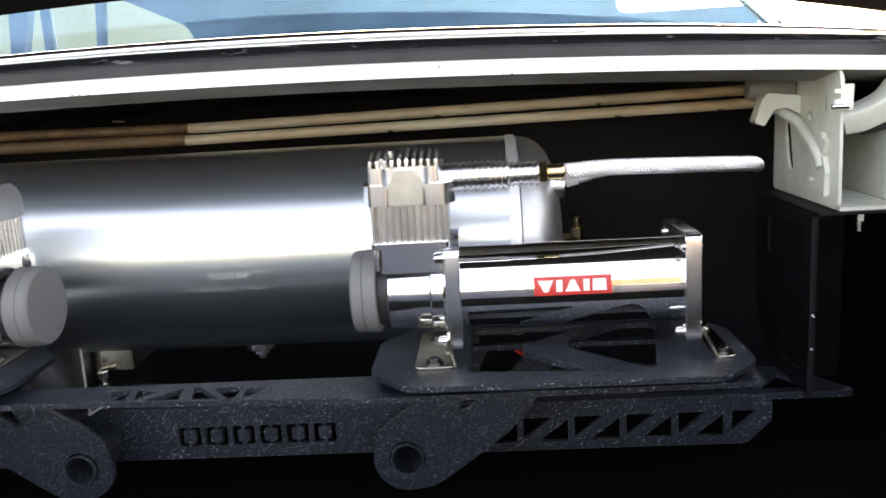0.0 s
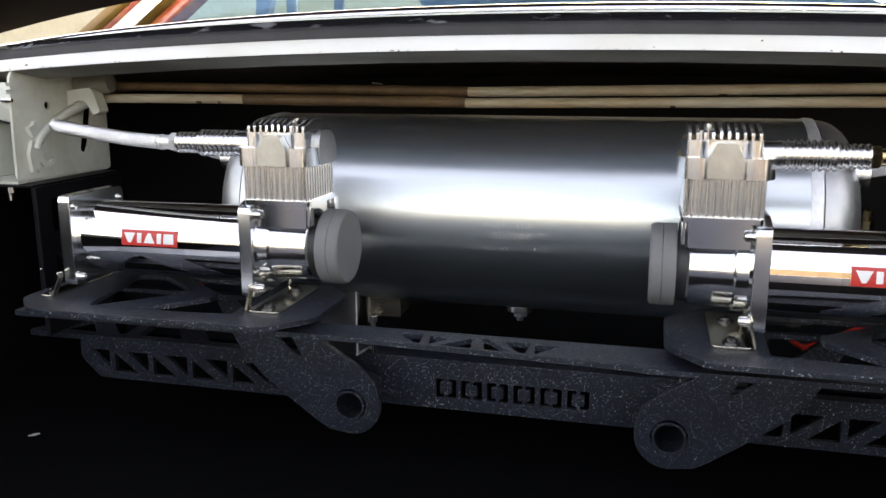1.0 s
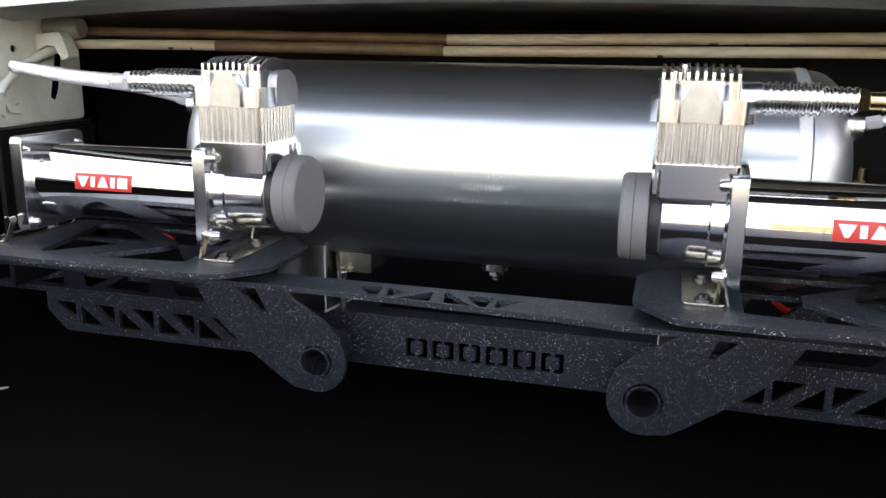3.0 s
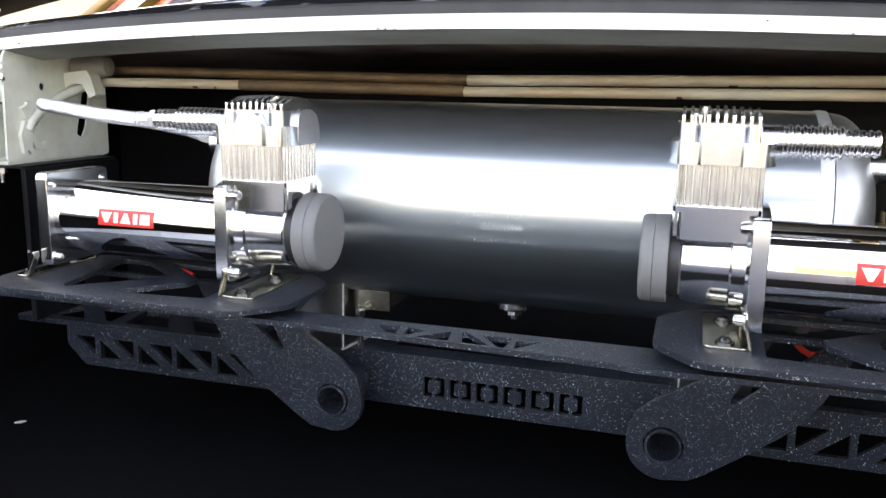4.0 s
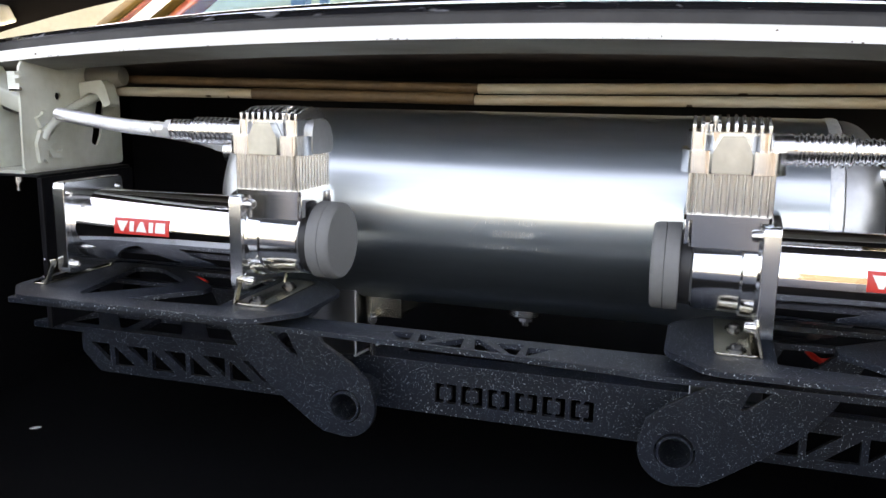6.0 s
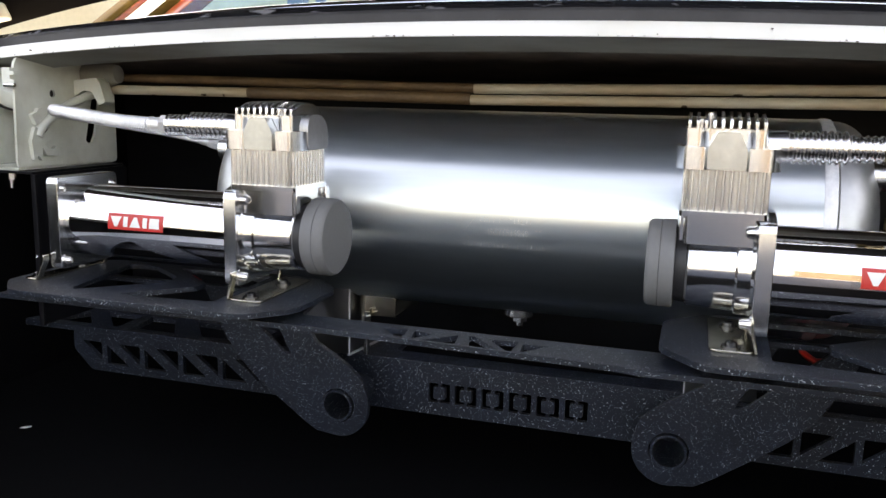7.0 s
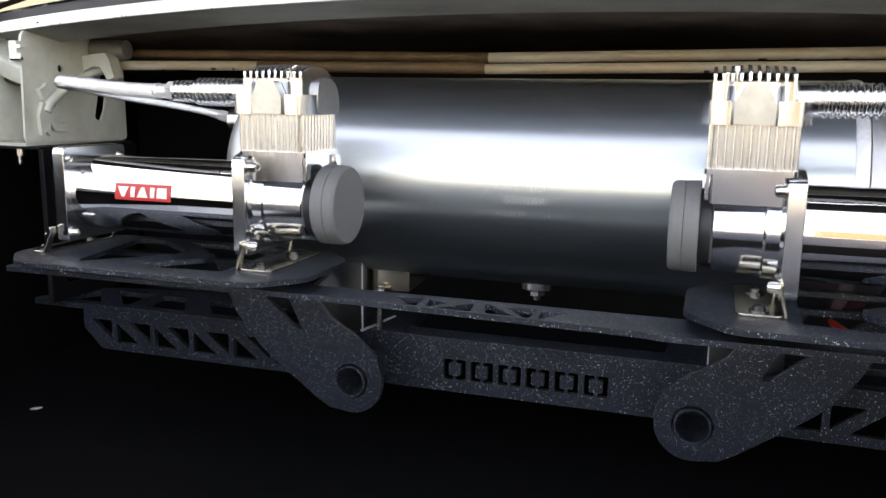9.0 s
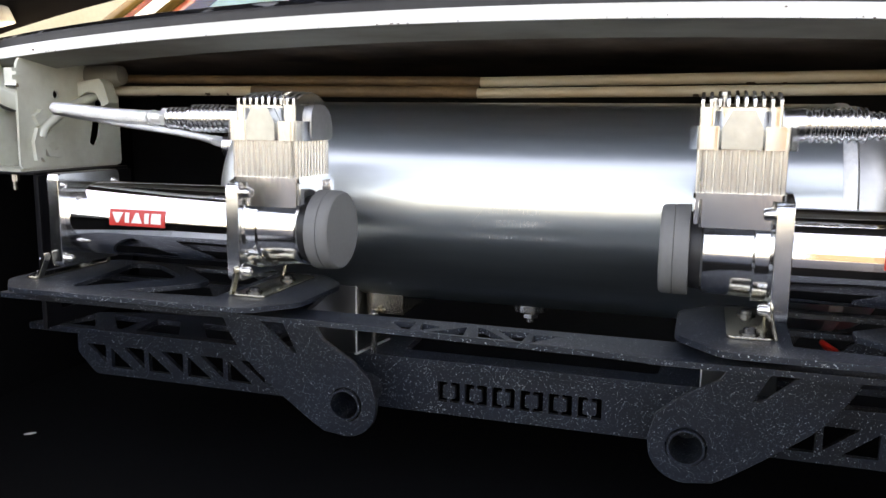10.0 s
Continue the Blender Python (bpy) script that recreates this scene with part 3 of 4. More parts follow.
# ---------------------------------------------------------------- hinge boxes, springs
for s in (-1, 1):
    hb = thing("hinge_bracket", (s * 0.56, 0.80, 0.915), "cream painted boot hinge box with worn edges", "hinge bracket", "boot hinge boxes")
    # side plate with round hole and long slot; (y, z)
    slots = [soften([(0.820, 0.944), (0.829, 0.940), (0.836, 0.952), (0.846, 0.994), (0.834, 0.996)], 0.003)]
    slots += [circle(0.773, 0.9970, 0.0042, 16)] if s < 0 else [soften([(0.7490, 0.9965), (0.7570, 0.9965), (0.7570, 1.0125), (0.7490, 1.0125)], 0.004), circle(0.783, 0.9940, 0.0042, 16)]
    part("side_plate", prism(B(), soften([(0.719, 0.9205), (0.872, 0.9180), (0.872, 1.030), (0.80, 1.043), (0.735, 1.040), (0.722, 1.028)], 0.006), slots, 0.5195, 0.5225, YZ(s)), CREAM, hb, bevel=0.0008)
    part("outer_plate", prism(B(), soften([(0.722, 0.9202), (0.868, 0.9202), (0.868, 0.995), (0.722, 0.988)], 0.004), [], 0.5735, 0.5765, YZ(s)), CREAM, hb, bevel=0.0008)
    # black sheet added so the plate's holes look into shade
    part("hollow_shade", box(B(), (min(s * .5231, s * .5251), 0.742, 0.926), (max(s * .5231, s * .5251), 0.799, 1.028)), HANGER, hb, "black sheet added as the shade in the hollow")
    part("bottom_flange", box(B(), (min(s * .5226, s * .5735), 0.722, 0.9170), (max(s * .5226, s * .5735), 0.868, 0.9200)), CREAM, hb)
    if s < 0:
        part("back_panel", box(B(), (min(s * .523, s * .5732), 0.800, 0.9202), (max(s * .523, s * .5732), 0.803, 1.04)), CREAM, hb)
    part("latch_tab", prism(B(), soften([(0.5110, 1.0030), (0.5150, 1.0030), (0.5150, 1.0065), (0.5185, 1.0065), (0.5185, 1.0015), (0.5260, 1.0015), (0.5260, 1.0220), (0.5160, 1.0220), (0.5160, 1.0185), (0.5110, 1.0185), (0.5110, 1.0150), (0.5160, 1.0150), (0.5160, 1.0100), (0.5110, 1.0100)], 0.0008), [], 0.7125, 0.7185, XZ(s)), CREAM, hb)
    bm = B()
    rod(bm, (s * 0.5085, 0.7110, 1.0045), (s * 0.5220, 0.7110, 1.0045), 0.0022, 12, 0.0004)
    part("pin", bm, STEEL, hb)
    bm = B()
    hexagon(bm, (s * 0.545, 0.735, 0.9145), (s * 0.545, 0.735, 0.906), 0.005)
    rod(bm, (s * 0.545, 0.735, 0.907), (s * 0.545, 0.735, 0.897), 0.003, 12)
    part("bolt", bm, STEEL, hb)
    # boss for the spring bars
    bm = B()
    lathe(bm, [(0, 0), (0, 0.0150), (0.012, 0.0148), (0.030, 0.0125), (0.040, 0.0100), (0.042, 0)], (s * 0.5185, 0.828, 1.0180), (-s, 0.06, 0.05), 28)
    part("spring_boss", bm, UNDERLIP, hb, "rust-stained spring boss")

    # hook clip that holds the spring bar
    clip = thing("spring_clip", (s * 0.505, 0.83, 0.99), "cream painted folded steel clip for the spring bar", "clip", "spring clips")
    n_shape = soften([(0.5280, 0.9880), (0.5340, 1.0040), (0.5260, 1.0080), (0.5190, 1.0120), (0.4900, 1.0155), (0.4850, 1.0100), (0.4785, 0.9890), (0.4875, 0.9850), (0.4965, 1.0000), (0.5080, 1.0010), (0.5210, 0.9940)], 0.002, 3)
    part("strap", prism(B(), n_shape, [], 0.806, 0.822, XZ(s)), CREAM, clip, bevel=0.0008)

    # bent end of the spring bar
    lever = thing("spring_lever", (s * 0.52, 0.76, 0.93), "cream painted bent spring bar end in a tab", "spring lever", "spring levers")
    bm = B()
    tube(bm, spline([(s * 0.500, 0.840, 1.0020), (s * 0.508, 0.818, 0.9960), (s * 0.514, 0.795, 0.9870), (s * 0.5145, 0.773, 0.9765), (s * 0.5150, 0.760, 0.9690), (s * 0.5155, 0.750, 0.9610), (s * 0.5160, 0.745, 0.952)], 6), 0.0050, 14, up=(1, 0, 0))
    part("bar_end", bm, CREAM, lever)
    for pts in ([(0.7400, 0.9620), (0.7490, 0.9600), (0.7495, 0.9510), (0.7480, 0.9350), (0.7475, 0.9260), (0.7445, 0.9300), (0.7420, 0.9320), (0.7400, 0.9290), (0.7365, 0.9275), (0.7355, 0.9330), (0.7350, 0.9380), (0.7340, 0.9480)],
                [(0.7360, 0.9750), (0.7440, 0.9780), (0.7450, 0.9810), (0.7510, 0.9820), (0.7560, 0.9790), (0.7570, 0.9740), (0.7500, 0.9690), (0.7420, 0.9640)],
                [(0.7480, 0.9510), (0.7590, 0.9600), (0.7650, 0.9540), (0.7620, 0.9480), (0.7540, 0.9460), (0.7520, 0.9430), (0.7575, 0.9385), (0.7650, 0.9380), (0.7690, 0.9410), (0.7730, 0.9370), (0.7710, 0.9300), (0.7540, 0.9320), (0.7480, 0.9420)]):
        part("torn_tab", prism(B(), soften(pts, 0.0007, 2), [], 0.5142, 0.5188, YZ(s)), CREAM, lever, bevel=0.0005)

    # gooseneck arm to the lid
    arm = thing("gooseneck_arm", (s * 0.57, 0.74, 0.99), "white painted curved boot hinge arm", "hinge arm", "boot hinge arms")
    bm = B()
    path = spline([(s * 0.537, 0.757, 0.990), (s * 0.552, 0.752, 0.994), (s * 0.570, 0.746, 1.006), (s * 0.583, 0.742, 1.030), (s * 0.590, 0.745, 1.060), (s * 0.612, 0.772, 1.082), (s * 0.660, 0.850, 1.090)], 6)
    sweep(bm, path, rounded(-0.010, -0.0125, 0.010, 0.0125, 0.003, 3), up=(0, 1, 0.2))
    part("arm_tube", bm, CREAM, arm)
    bm = B()
    path2 = [p + Vector((s * 0.0175, 0.012, -0.004)) for p in path]
    sweep(bm, path2, rounded(-0.007, -0.014, 0.007, 0.014, 0.003, 3), up=(0, 1, 0.2))
    part("rubber_sleeve", bm, RUBBER, arm)

slit = thing("paint_chip", (-0.260, 1.118, 1.016), "small pale chip on the dark bulkhead", "debris")
part("chip", prism(B(), soften([(-0.268, 1.0165), (-0.252, 1.0150), (-0.251, 1.0170), (-0.266, 1.0185)], 0.0006), [], 1.1184, 1.1198, XZ()), CHIP, slit)

# two spring bars across the boot
bar1 = thing("torsion_bar", (0, 0.836, 1.0), "cream painted spring bar with a rusty bare middle", "torsion bar", "torsion bars")
bm = B(); rod(bm, (-0.508, 0.836, 1.0030), (-0.316, 0.836, 1.0030), 0.0052, 18); part("painted_end", bm, RODP, bar1)
bm = B(); rod(bm, (-0.3162, 0.836, 1.0030), (-0.067, 0.836, 1.0015), 0.0060, 18); part("bare_section", bm, RUST, bar1, "rusty brown bare section")
bm = B(); rod(bm, (-0.0668, 0.836, 1.0005), (0.508, 0.836, 1.0060), 0.0050, 18); part("painted_length", bm, RODP, bar1)
bar2 = thing("torsion_bar", (0, 0.842, 1.015), "cream painted spring bar under the parcel shelf", "torsion bar", "torsion bars")
bm = B(); rod(bm, (-0.500, 0.848, 1.0170), (-0.067, 0.848, 1.0120), 0.0050, 18); part("rusty_length", bm, RUST, bar2)
bm = B(); rod(bm, (-0.0668, 0.848, 1.0115), (0.505, 0.848, 1.0185), 0.0052, 18); part("painted_length", bm, RODP, bar2)


for bar, y, z, r, x0, x1 in ((bar1, 0.836, 1.0030, 0.0052, -0.50, -0.32), (bar1, 0.836, 1.0030, 0.0050, -0.05, 0.48), (bar2, 0.848, 1.0145, 0.0052, -0.05, 0.48)):
    for _ in range(5):
        x, a, L = rng.uniform(x0, x1), rng.uniform(185, 250), rng.uniform(0.002, 0.010)
        zz = z if bar is bar1 and x < 0 else z + (0.0055 if bar is bar1 else 0.007) * (x + 0.067) / 0.575 - 0.0028 * (bar is bar1) - 0.0030 * (bar is bar2)
        bm = B()
        for k in range(3):
            b0, b1 = radians(a + 12 * k), radians(a + 12 * k + 12)
            e0, e1 = L * rng.uniform(0.6, 1), L * rng.uniform(0.6, 1)
            rr = r + 0.00025
            bm.faces.new([bm.verts.new(q) for q in ((x - e0 / 2, y + rr * math.cos(b0), zz + rr * math.sin(b0)), (x + e0 / 2, y + rr * math.cos(b0), zz + rr * math.sin(b0)),
                                                    (x + e1 / 2, y + rr * math.cos(b1), zz + rr * math.sin(b1)), (x - e1 / 2, y + rr * math.cos(b1), zz + rr * math.sin(b1)))])
        part("scuff", bm, RUSTSPOT, bar)


# ---------------------------------------------------------------- mounting frame
frame_rack = thing("mounting_frame", (0, 0.70, 0.69), "speckled black laser-cut steel frame holding tank and compressors", "mounting frame")

# front cross bar with triangular cut-outs; (x, y)
out = soften([(-0.422, 0.588), (-0.150, 0.590), (-0.120, 0.5905), (0.110, 0.5790), (0.128, 0.5750), (0.416, 0.580), (0.416, 0.690), (0.160, 0.690), (0.146, 0.6215), (-0.146, 0.6215), (-0.160, 0.690), (-0.422, 0.690)], 0.004)
cuts = [[(-0.0690, 0.6085), (-0.0500, 0.6120), (-0.0475, 0.5905), (-0.0535, 0.5915)], [(-0.0445, 0.6105), (-0.0280, 0.6045), (-0.0400, 0.5905)], [(-0.0315, 0.5890), (-0.0095, 0.6110), (-0.0062, 0.5880)],
        [(-0.0015, 0.6120), (0.0030, 0.6120), (0.0250, 0.5870), (0.0045, 0.5875)], [(0.0145, 0.6090), (0.0370, 0.6100), (0.0362, 0.5862), (0.0320, 0.5860)], [(0.0410, 0.6060), (0.0600, 0.6080), (0.0428, 0.5858)]]
side = lambda s: [soften([(s * 0.186, 0.612), (s * 0.402, 0.612), (s * 0.402, 0.682), (s * 0.186, 0.682)], 0.004)]
part("cross_bar", prism(B(), out, [soften(c, 0.0011, 3) for c in cuts] + side(1) + side(-1), 0.8208, 0.8250, XY()), SPECK, frame_rack, bevel=0.0009)

# lower plate with long slot and triangular lightening holes; (x, y)
out = soften([(-0.540, 0.733), (-0.172, 0.733), (-0.166, 0.750), (0.166, 0.750), (0.172, 0.733), (0.546, 0.733), (0.546, 0.742), (0.508, 0.798), (0.46, 0.812), (0.30, 0.835), (0.122, 0.835), (0.120, 0.776), (-0.120, 0.776), (-0.122, 0.835), (-0.30, 0.835), (-0.46, 0.812), (-0.508, 0.798), (-0.540, 0.742)], 0.006)
cuts = []
for s in (-1, 1):
    for web in ([(0.520, 0.7455), (0.461, 0.7455), (0.496, 0.7860)], [(0.4330, 0.7455), (0.4270, 0.7455), (0.4300, 0.7930), (0.4760, 0.7930)], [(0.4100, 0.7460), (0.3570, 0.7460), (0.3880, 0.7930), (0.4180, 0.7930)],
                [(0.3240, 0.7460), (0.2620, 0.7460), (0.2620, 0.7930), (0.3600, 0.7930)], [(0.2500, 0.7460), (0.2050, 0.7460), (0.2050, 0.7930), (0.2500, 0.7930)]):
        cuts.append([(s * u, v) for u, v in web])
part("lower_plate", prism(B(), out, [soften(c, 0.003, 3) for c in cuts], 0.7470, 0.7530, XY()), SPECK, frame_rack, bevel=0.0009)

# front name plate; six plain hollow blocks stand for the maker's mark; (x, z)
cuts = []
pitch, w, h, slot = 0.0262, 0.0212, 0.0195, 0.0046
for i in range(6):
    cx, zc = -0.0778 + w / 2 + i * pitch, 0.7225
    for d in (-1, 1):
        e, g = d * w / 2, d * 0.0014
        cuts.append(soften([(cx + g, zc + h / 2), (cx + e, zc + h / 2), (cx + e, zc - h / 2), (cx + g, zc - h / 2),
                            (cx + g, zc - h / 2 + slot * 0.8), (cx + e - d * slot, zc - h / 2 + slot * 0.8), (cx + e - d * slot, zc + h / 2 - slot * 0.8), (cx + g, zc + h / 2 - slot * 0.8)], 0.0012, 2))
name_plate = part("name_plate", prism(B(), soften([(-0.172, 0.7005), (0.172, 0.7005), (0.172, 0.7465), (-0.172, 0.7465)], 0.004), cuts, 0.7520, 0.7580, XZ()), SPECK, frame_rack, "front plate with six hollow stencil-cut blocks", bevel=0.0006)

for s in (-1, 1):
    # arm with eye; (x, z)
    eye = [(0.1476 + 0.0300 * math.cos(radians(a)), 0.720 + 0.0300 * math.sin(radians(a))) for a in range(165, 287, 8)]
    tail = [(0.1690, 0.6925), (0.1810, 0.6995), (0.2130, 0.7226), (0.2370, 0.7410), (0.2530, 0.7580), (0.2640, 0.7740), (0.2860, 0.8200), (0.186, 0.8200), (0.184, 0.8000), (0.1700, 0.7780), (0.140, 0.7600), (0.1230, 0.7450)]
    slot = soften([(0.1945, 0.7620), (0.2030, 0.7640), (0.2640, 0.8185), (0.2240, 0.8185)], 0.003)
    arm = part("arm", prism(B(), eye + tail, [circle(0.1476, 0.720, 0.0160), slot], 0.6960, 0.7020, XZ(s)), SPECK, frame_rack, bevel=0.0009)
    bm = B()
    lathe(bm, [(0.0006, 0.0126), (0.055, 0.0126), (0.055, 0.0149), (0.0006, 0.0149), (0, 0.0144), (0, 0.0131), (0.0006, 0.0126)], (s * 0.1476, 0.6932, 0.720), (0, 1, 0), 40)
    part("bushing", bm, SPECK, frame_rack)
    # lattice beam; (x, z)
    out = soften([(0.190, 0.7055), (0.4530, 0.7055), (0.4750, 0.7270), (0.4750, 0.7468), (0.190, 0.7468)], 0.003)
    cuts = []
    for i in range(5):
        a = 0.2515 + (i - 1) * 0.0468
        b = a + 0.0410
        cuts.append([(a, 0.7372), (a, 0.7165), (a + 0.0265, 0.7372)])
        cuts.append([(b, 0.7352), (b, 0.7138), (b - 0.0275, 0.7138)])
    cuts.append([(0.4395, 0.7372), (0.4640, 0.7372), (0.4395, 0.7165)])
    part("lattice_beam", prism(B(), out, [soften(c, 0.0014, 2) for c in cuts], 0.7340, 0.7395, XZ(s)), SPECK, frame_rack, bevel=0.0005)
    # aluminium channel between the two plates
    bm = B()
    x0, x1 = sorted((s * 0.2150, s * 0.1562))
    box(bm, (x0, 0.7425, 0.7548), (x1, 0.7445, 0.8255))
    y0, y1 = sorted((s * 0.1562, s * 0.1582))
    box(bm, (y0, 0.7446, 0.7548), (y1, 0.790, 0.8255))
    x2, x3 = sorted((s * 0.2150, s * 0.1590))
    box(bm, (x2, 0.7446, 0.7532), (x3, 0.790, 0.7547))
    box(bm, (min(s * 0.215, s * 0.147), 0.7425, 0.8256), (max(s * 0.215, s * 0.147), 0.785, 0.8280))
    channel = part("channel", bm, ALU, frame_rack, "dull aluminium channel between the plates", bevel=0.0009)
    bm = B()
    box(bm, (min(s * 0.1555, s * 0.1567), 0.7408, 0.7548), (max(s * 0.1555, s * 0.1567), 0.7424, 0.8255))
    box(bm, (min(s * 0.1470, s * 0.1567), 0.7408, 0.8256), (max(s * 0.1470, s * 0.1567), 0.7424, 0.8276))
    if s < 0:
        prism(bm, [(0.1580, 0.7408), (0.1555, 0.7408), (0.1455, 0.8020), (0.1480, 0.8020)], [], 0.7532, 0.7547, XY(s))
    part("cut_edge", bm, CUTEDGE, channel, "bright sawn edge")
    # hanger plate at the end: thick folded front edge, two cut-outs, flange screwed under the hinge box
    hanger = part("hanger_plate", prism(B(), soften([(0.7200, 0.7532), (0.8200, 0.7532), (0.8600, 0.8000), (0.8650, 0.9140), (0.7200, 0.9140)], 0.004),
         [soften([(0.7420, 0.8620), (0.8300, 0.8620), (0.8300, 0.9000), (0.7420, 0.9000)], 0.005), soften([(0.7420, 0.7700), (0.8050, 0.7700), (0.7420, 0.8420)], 0.005)], 0.5010, 0.5035, YZ(s)), HANGER, frame_rack, bevel=0.0005)
    part("folded_edge", prism(B(), rounded(0.4985, 0.7180, 0.5045, 0.7215, 0.0012, 3), [], 0.7533, 0.9140, XY(s)), HANGER, hanger)
    part("top_flange", prism(B(), soften([(0.5036, 0.7180), (0.5700, 0.7180), (0.5700, 0.8640), (0.5036, 0.8640)], 0.004), [], 0.9142, 0.9168, XY(s)), HANGER, hanger, bevel=0.0004)
    for z in (0.7980, 0.8280):
        part("rivet", bolt(B(), (s * 0.5015, 0.7180, z), (0, -1, 0), 0.0016, 0.0012, False), STEEL, hanger)
    # spacer under the compressor plate
    for x, y in ((0.172, 0.615), (0.405, 0.615), (0.172, 0.675), (0.405, 0.675)):
        part("spacer", rod(B(), (s * x, y, 0.8251), (s * x, y, 0.8327), 0.008, 16), BLACK, frame_rack)

    # compressor plate; (x, y)
    pl = thing("compressor_plate", (s * 0.275, 0.63, 0.830), "speckled black compressor plate with triangular cut-outs", "mounting plate", "compressor plates")
    out = soften([(0.1365, 0.596), (0.1660, 0.562), (0.3850, 0.562), (0.4140, 0.592), (0.4140, 0.668), (0.3900, 0.702), (0.1680, 0.702), (0.1365, 0.668)], 0.010)
    cuts = [[(0.2085, 0.5900), (0.2550, 0.5855), (0.2930, 0.5845), (0.2500, 0.6300), (0.2500, 0.6450), (0.3070, 0.6900), (0.2110, 0.6900)],
            [(0.2840, 0.6360), (0.3370, 0.5835), (0.3425, 0.5890), (0.3610, 0.6850), (0.3570, 0.6900), (0.3330, 0.6900), (0.2870, 0.6560)]]
    part("plate", prism(B(), out, [soften(c, 0.003, 3) for c in cuts], 0.8328, 0.8370, XY(s)), SPECK, pl, bevel=0.0010)

    # red cables glimpsed through the cut-outs
    cable = thing("power_cable", (s * 0.27, 0.65, 0.80), "red power cable under the compressor plate", "cable", "red power cables")
    bm = B()
    run = [(0.360, 0.800, 0.797), (0.377, 0.806, 0.800), (0.388, 0.818, 0.792)] if s < 0 else [(0.262, 0.703, 0.797), (0.2575, 0.717, 0.800), (0.247, 0.751, 0.801), (0.266, 0.778, 0.786), (0.312, 0.797, 0.800), (0.328, 0.804, 0.800), (0.336, 0.812, 0.796)]
    tube(bm, spline([(s * x, y, z) for x, y, z in run], 6), 0.0023, 10)
    part("sheath", bm, WIRE, cable)


# ---------------------------------------------------------------- air tank
tank = thing("air_tank", (0, 0.794, 0.787), "satin bare metal cylindrical air tank with welded domed ends", "air tank")
TY, TZ, TR = 0.794, 0.8970, 0.0935
bm = B()
lathe(bm, [(-0.2462, TR - 0.001), (-0.2462, TR), (0.2462, TR), (0.2462, TR - 0.001)], (0, TY, TZ), (1, 0, 0), 96)
part("shell", bm, TANK, tank)
for s in (-1, 1):
    bm = B()
    prof = [(0.2572, TR - 0.0012)]
    for i in range(1, 15):
        a = radians(90 * i / 14)
        prof.append((0.2572 + 0.0380 * math.sin(a) ** 0.9, (TR - 0.0012) * max(0.0, math.cos(a)) ** 0.62))
    lathe(bm, prof, (0, TY, TZ), (s, 0, 0), 96)
    part("dome", bm, DOME, tank)
    bm = B()
    lathe(bm, [(0.2460, TR - 0.002), (0.2463, TR + 0.0003), (0.2490, TR + 0.0009), (0.2520, TR + 0.0010), (0.2555, TR + 0.0004), (0.2574, TR - 0.003)], (0, TY, TZ), (s, 0, 0), 96)
    part("weld_seam", bm, WELD, tank, "rough bright weld seam")
    # port fittings on the dome
    bm = B()
    lathe(bm, [(0, 0), (0, 0.0115), (0.0045, 0.0115), (0.0050, 0.0106), (0.0060, 0.0106), (0.0065, 0.0113), (0.0118, 0.0113), (0.0125, 0.0095), (0.0125, 0)], (s * 0.2850, 0.752, 0.9475), (s, -0.1, 0), 28)
    part("port_fitting", bm, STEEL, tank)
    bm = B()
    hexagon(bm, (s * 0.292, 0.824, 0.884), (s * 0.3150, 0.8200, 0.886), 0.006)
    hexagon(bm, (s * 0.3150, 0.8200, 0.882), (s * 0.3150, 0.8200, 0.897), 0.0062)
    rod(bm, (s * 0.3150, 0.8200, 0.897), (s * 0.3150, 0.8200, 0.908), 0.0045, 14, 0.001)
    part("brass_valve", bm, BRASS, tank, "small brass valve")
    # foot of the tank
    if s > 0:
        continue
    bm = B()
    x0, x1 = sorted((s * 0.153, s * 0.116))
    box(bm, (x0, 0.760, 0.7905), (x1, 0.762, 0.8140))
    box(bm, (x0, 0.762, 0.7905), (x1, 0.82, 0.7925))
    part("foot", bm, ZINC, tank, "yellow zinc-plated foot", bevel=0.0006)
    bm = B()
    hexagon(bm, (s * 0.1425, 0.752, 0.7870), (s * 0.1425, 0.752, 0.7925), 0.0052)
    rod(bm, (s * 0.1425, 0.752, 0.7535), (s * 0.1425, 0.752, 0.7960), 0.0030, 12)
    hexagon(bm, (s * 0.1425, 0.752, 0.7770), (s * 0.1425, 0.752, 0.7810), 0.0055)
    part("foot_bolt", bm, STEEL, tank)
bm = B()
lathe(bm, [(0, 0), (0, 0.0170), (0.0070, 0.0170), (0.0085, 0.0150), (0.0095, 0)], (0, TY, 0.8055), (0, 0, -1), 32)
hexagon(bm, (0, TY, 0.7962), (0, TY, 0.7910), 0.0075)
rod(bm, (0, TY, 0.7912), (0, TY, 0.7860), 0.0040, 14, 0.0008)
part("drain_plug", bm, CAST, tank, "bright steel drain plug")
# etched marking: one line that can be read, plain bars and a bracket for the rest
def on_shell(bm, quads, lift=0.00025):
    for quad in quads:
        bm.faces.new([bm.verts.new((x, TY - math.sqrt((TR + lift) ** 2 - (z - TZ) ** 2), z)) for x, z in quad])


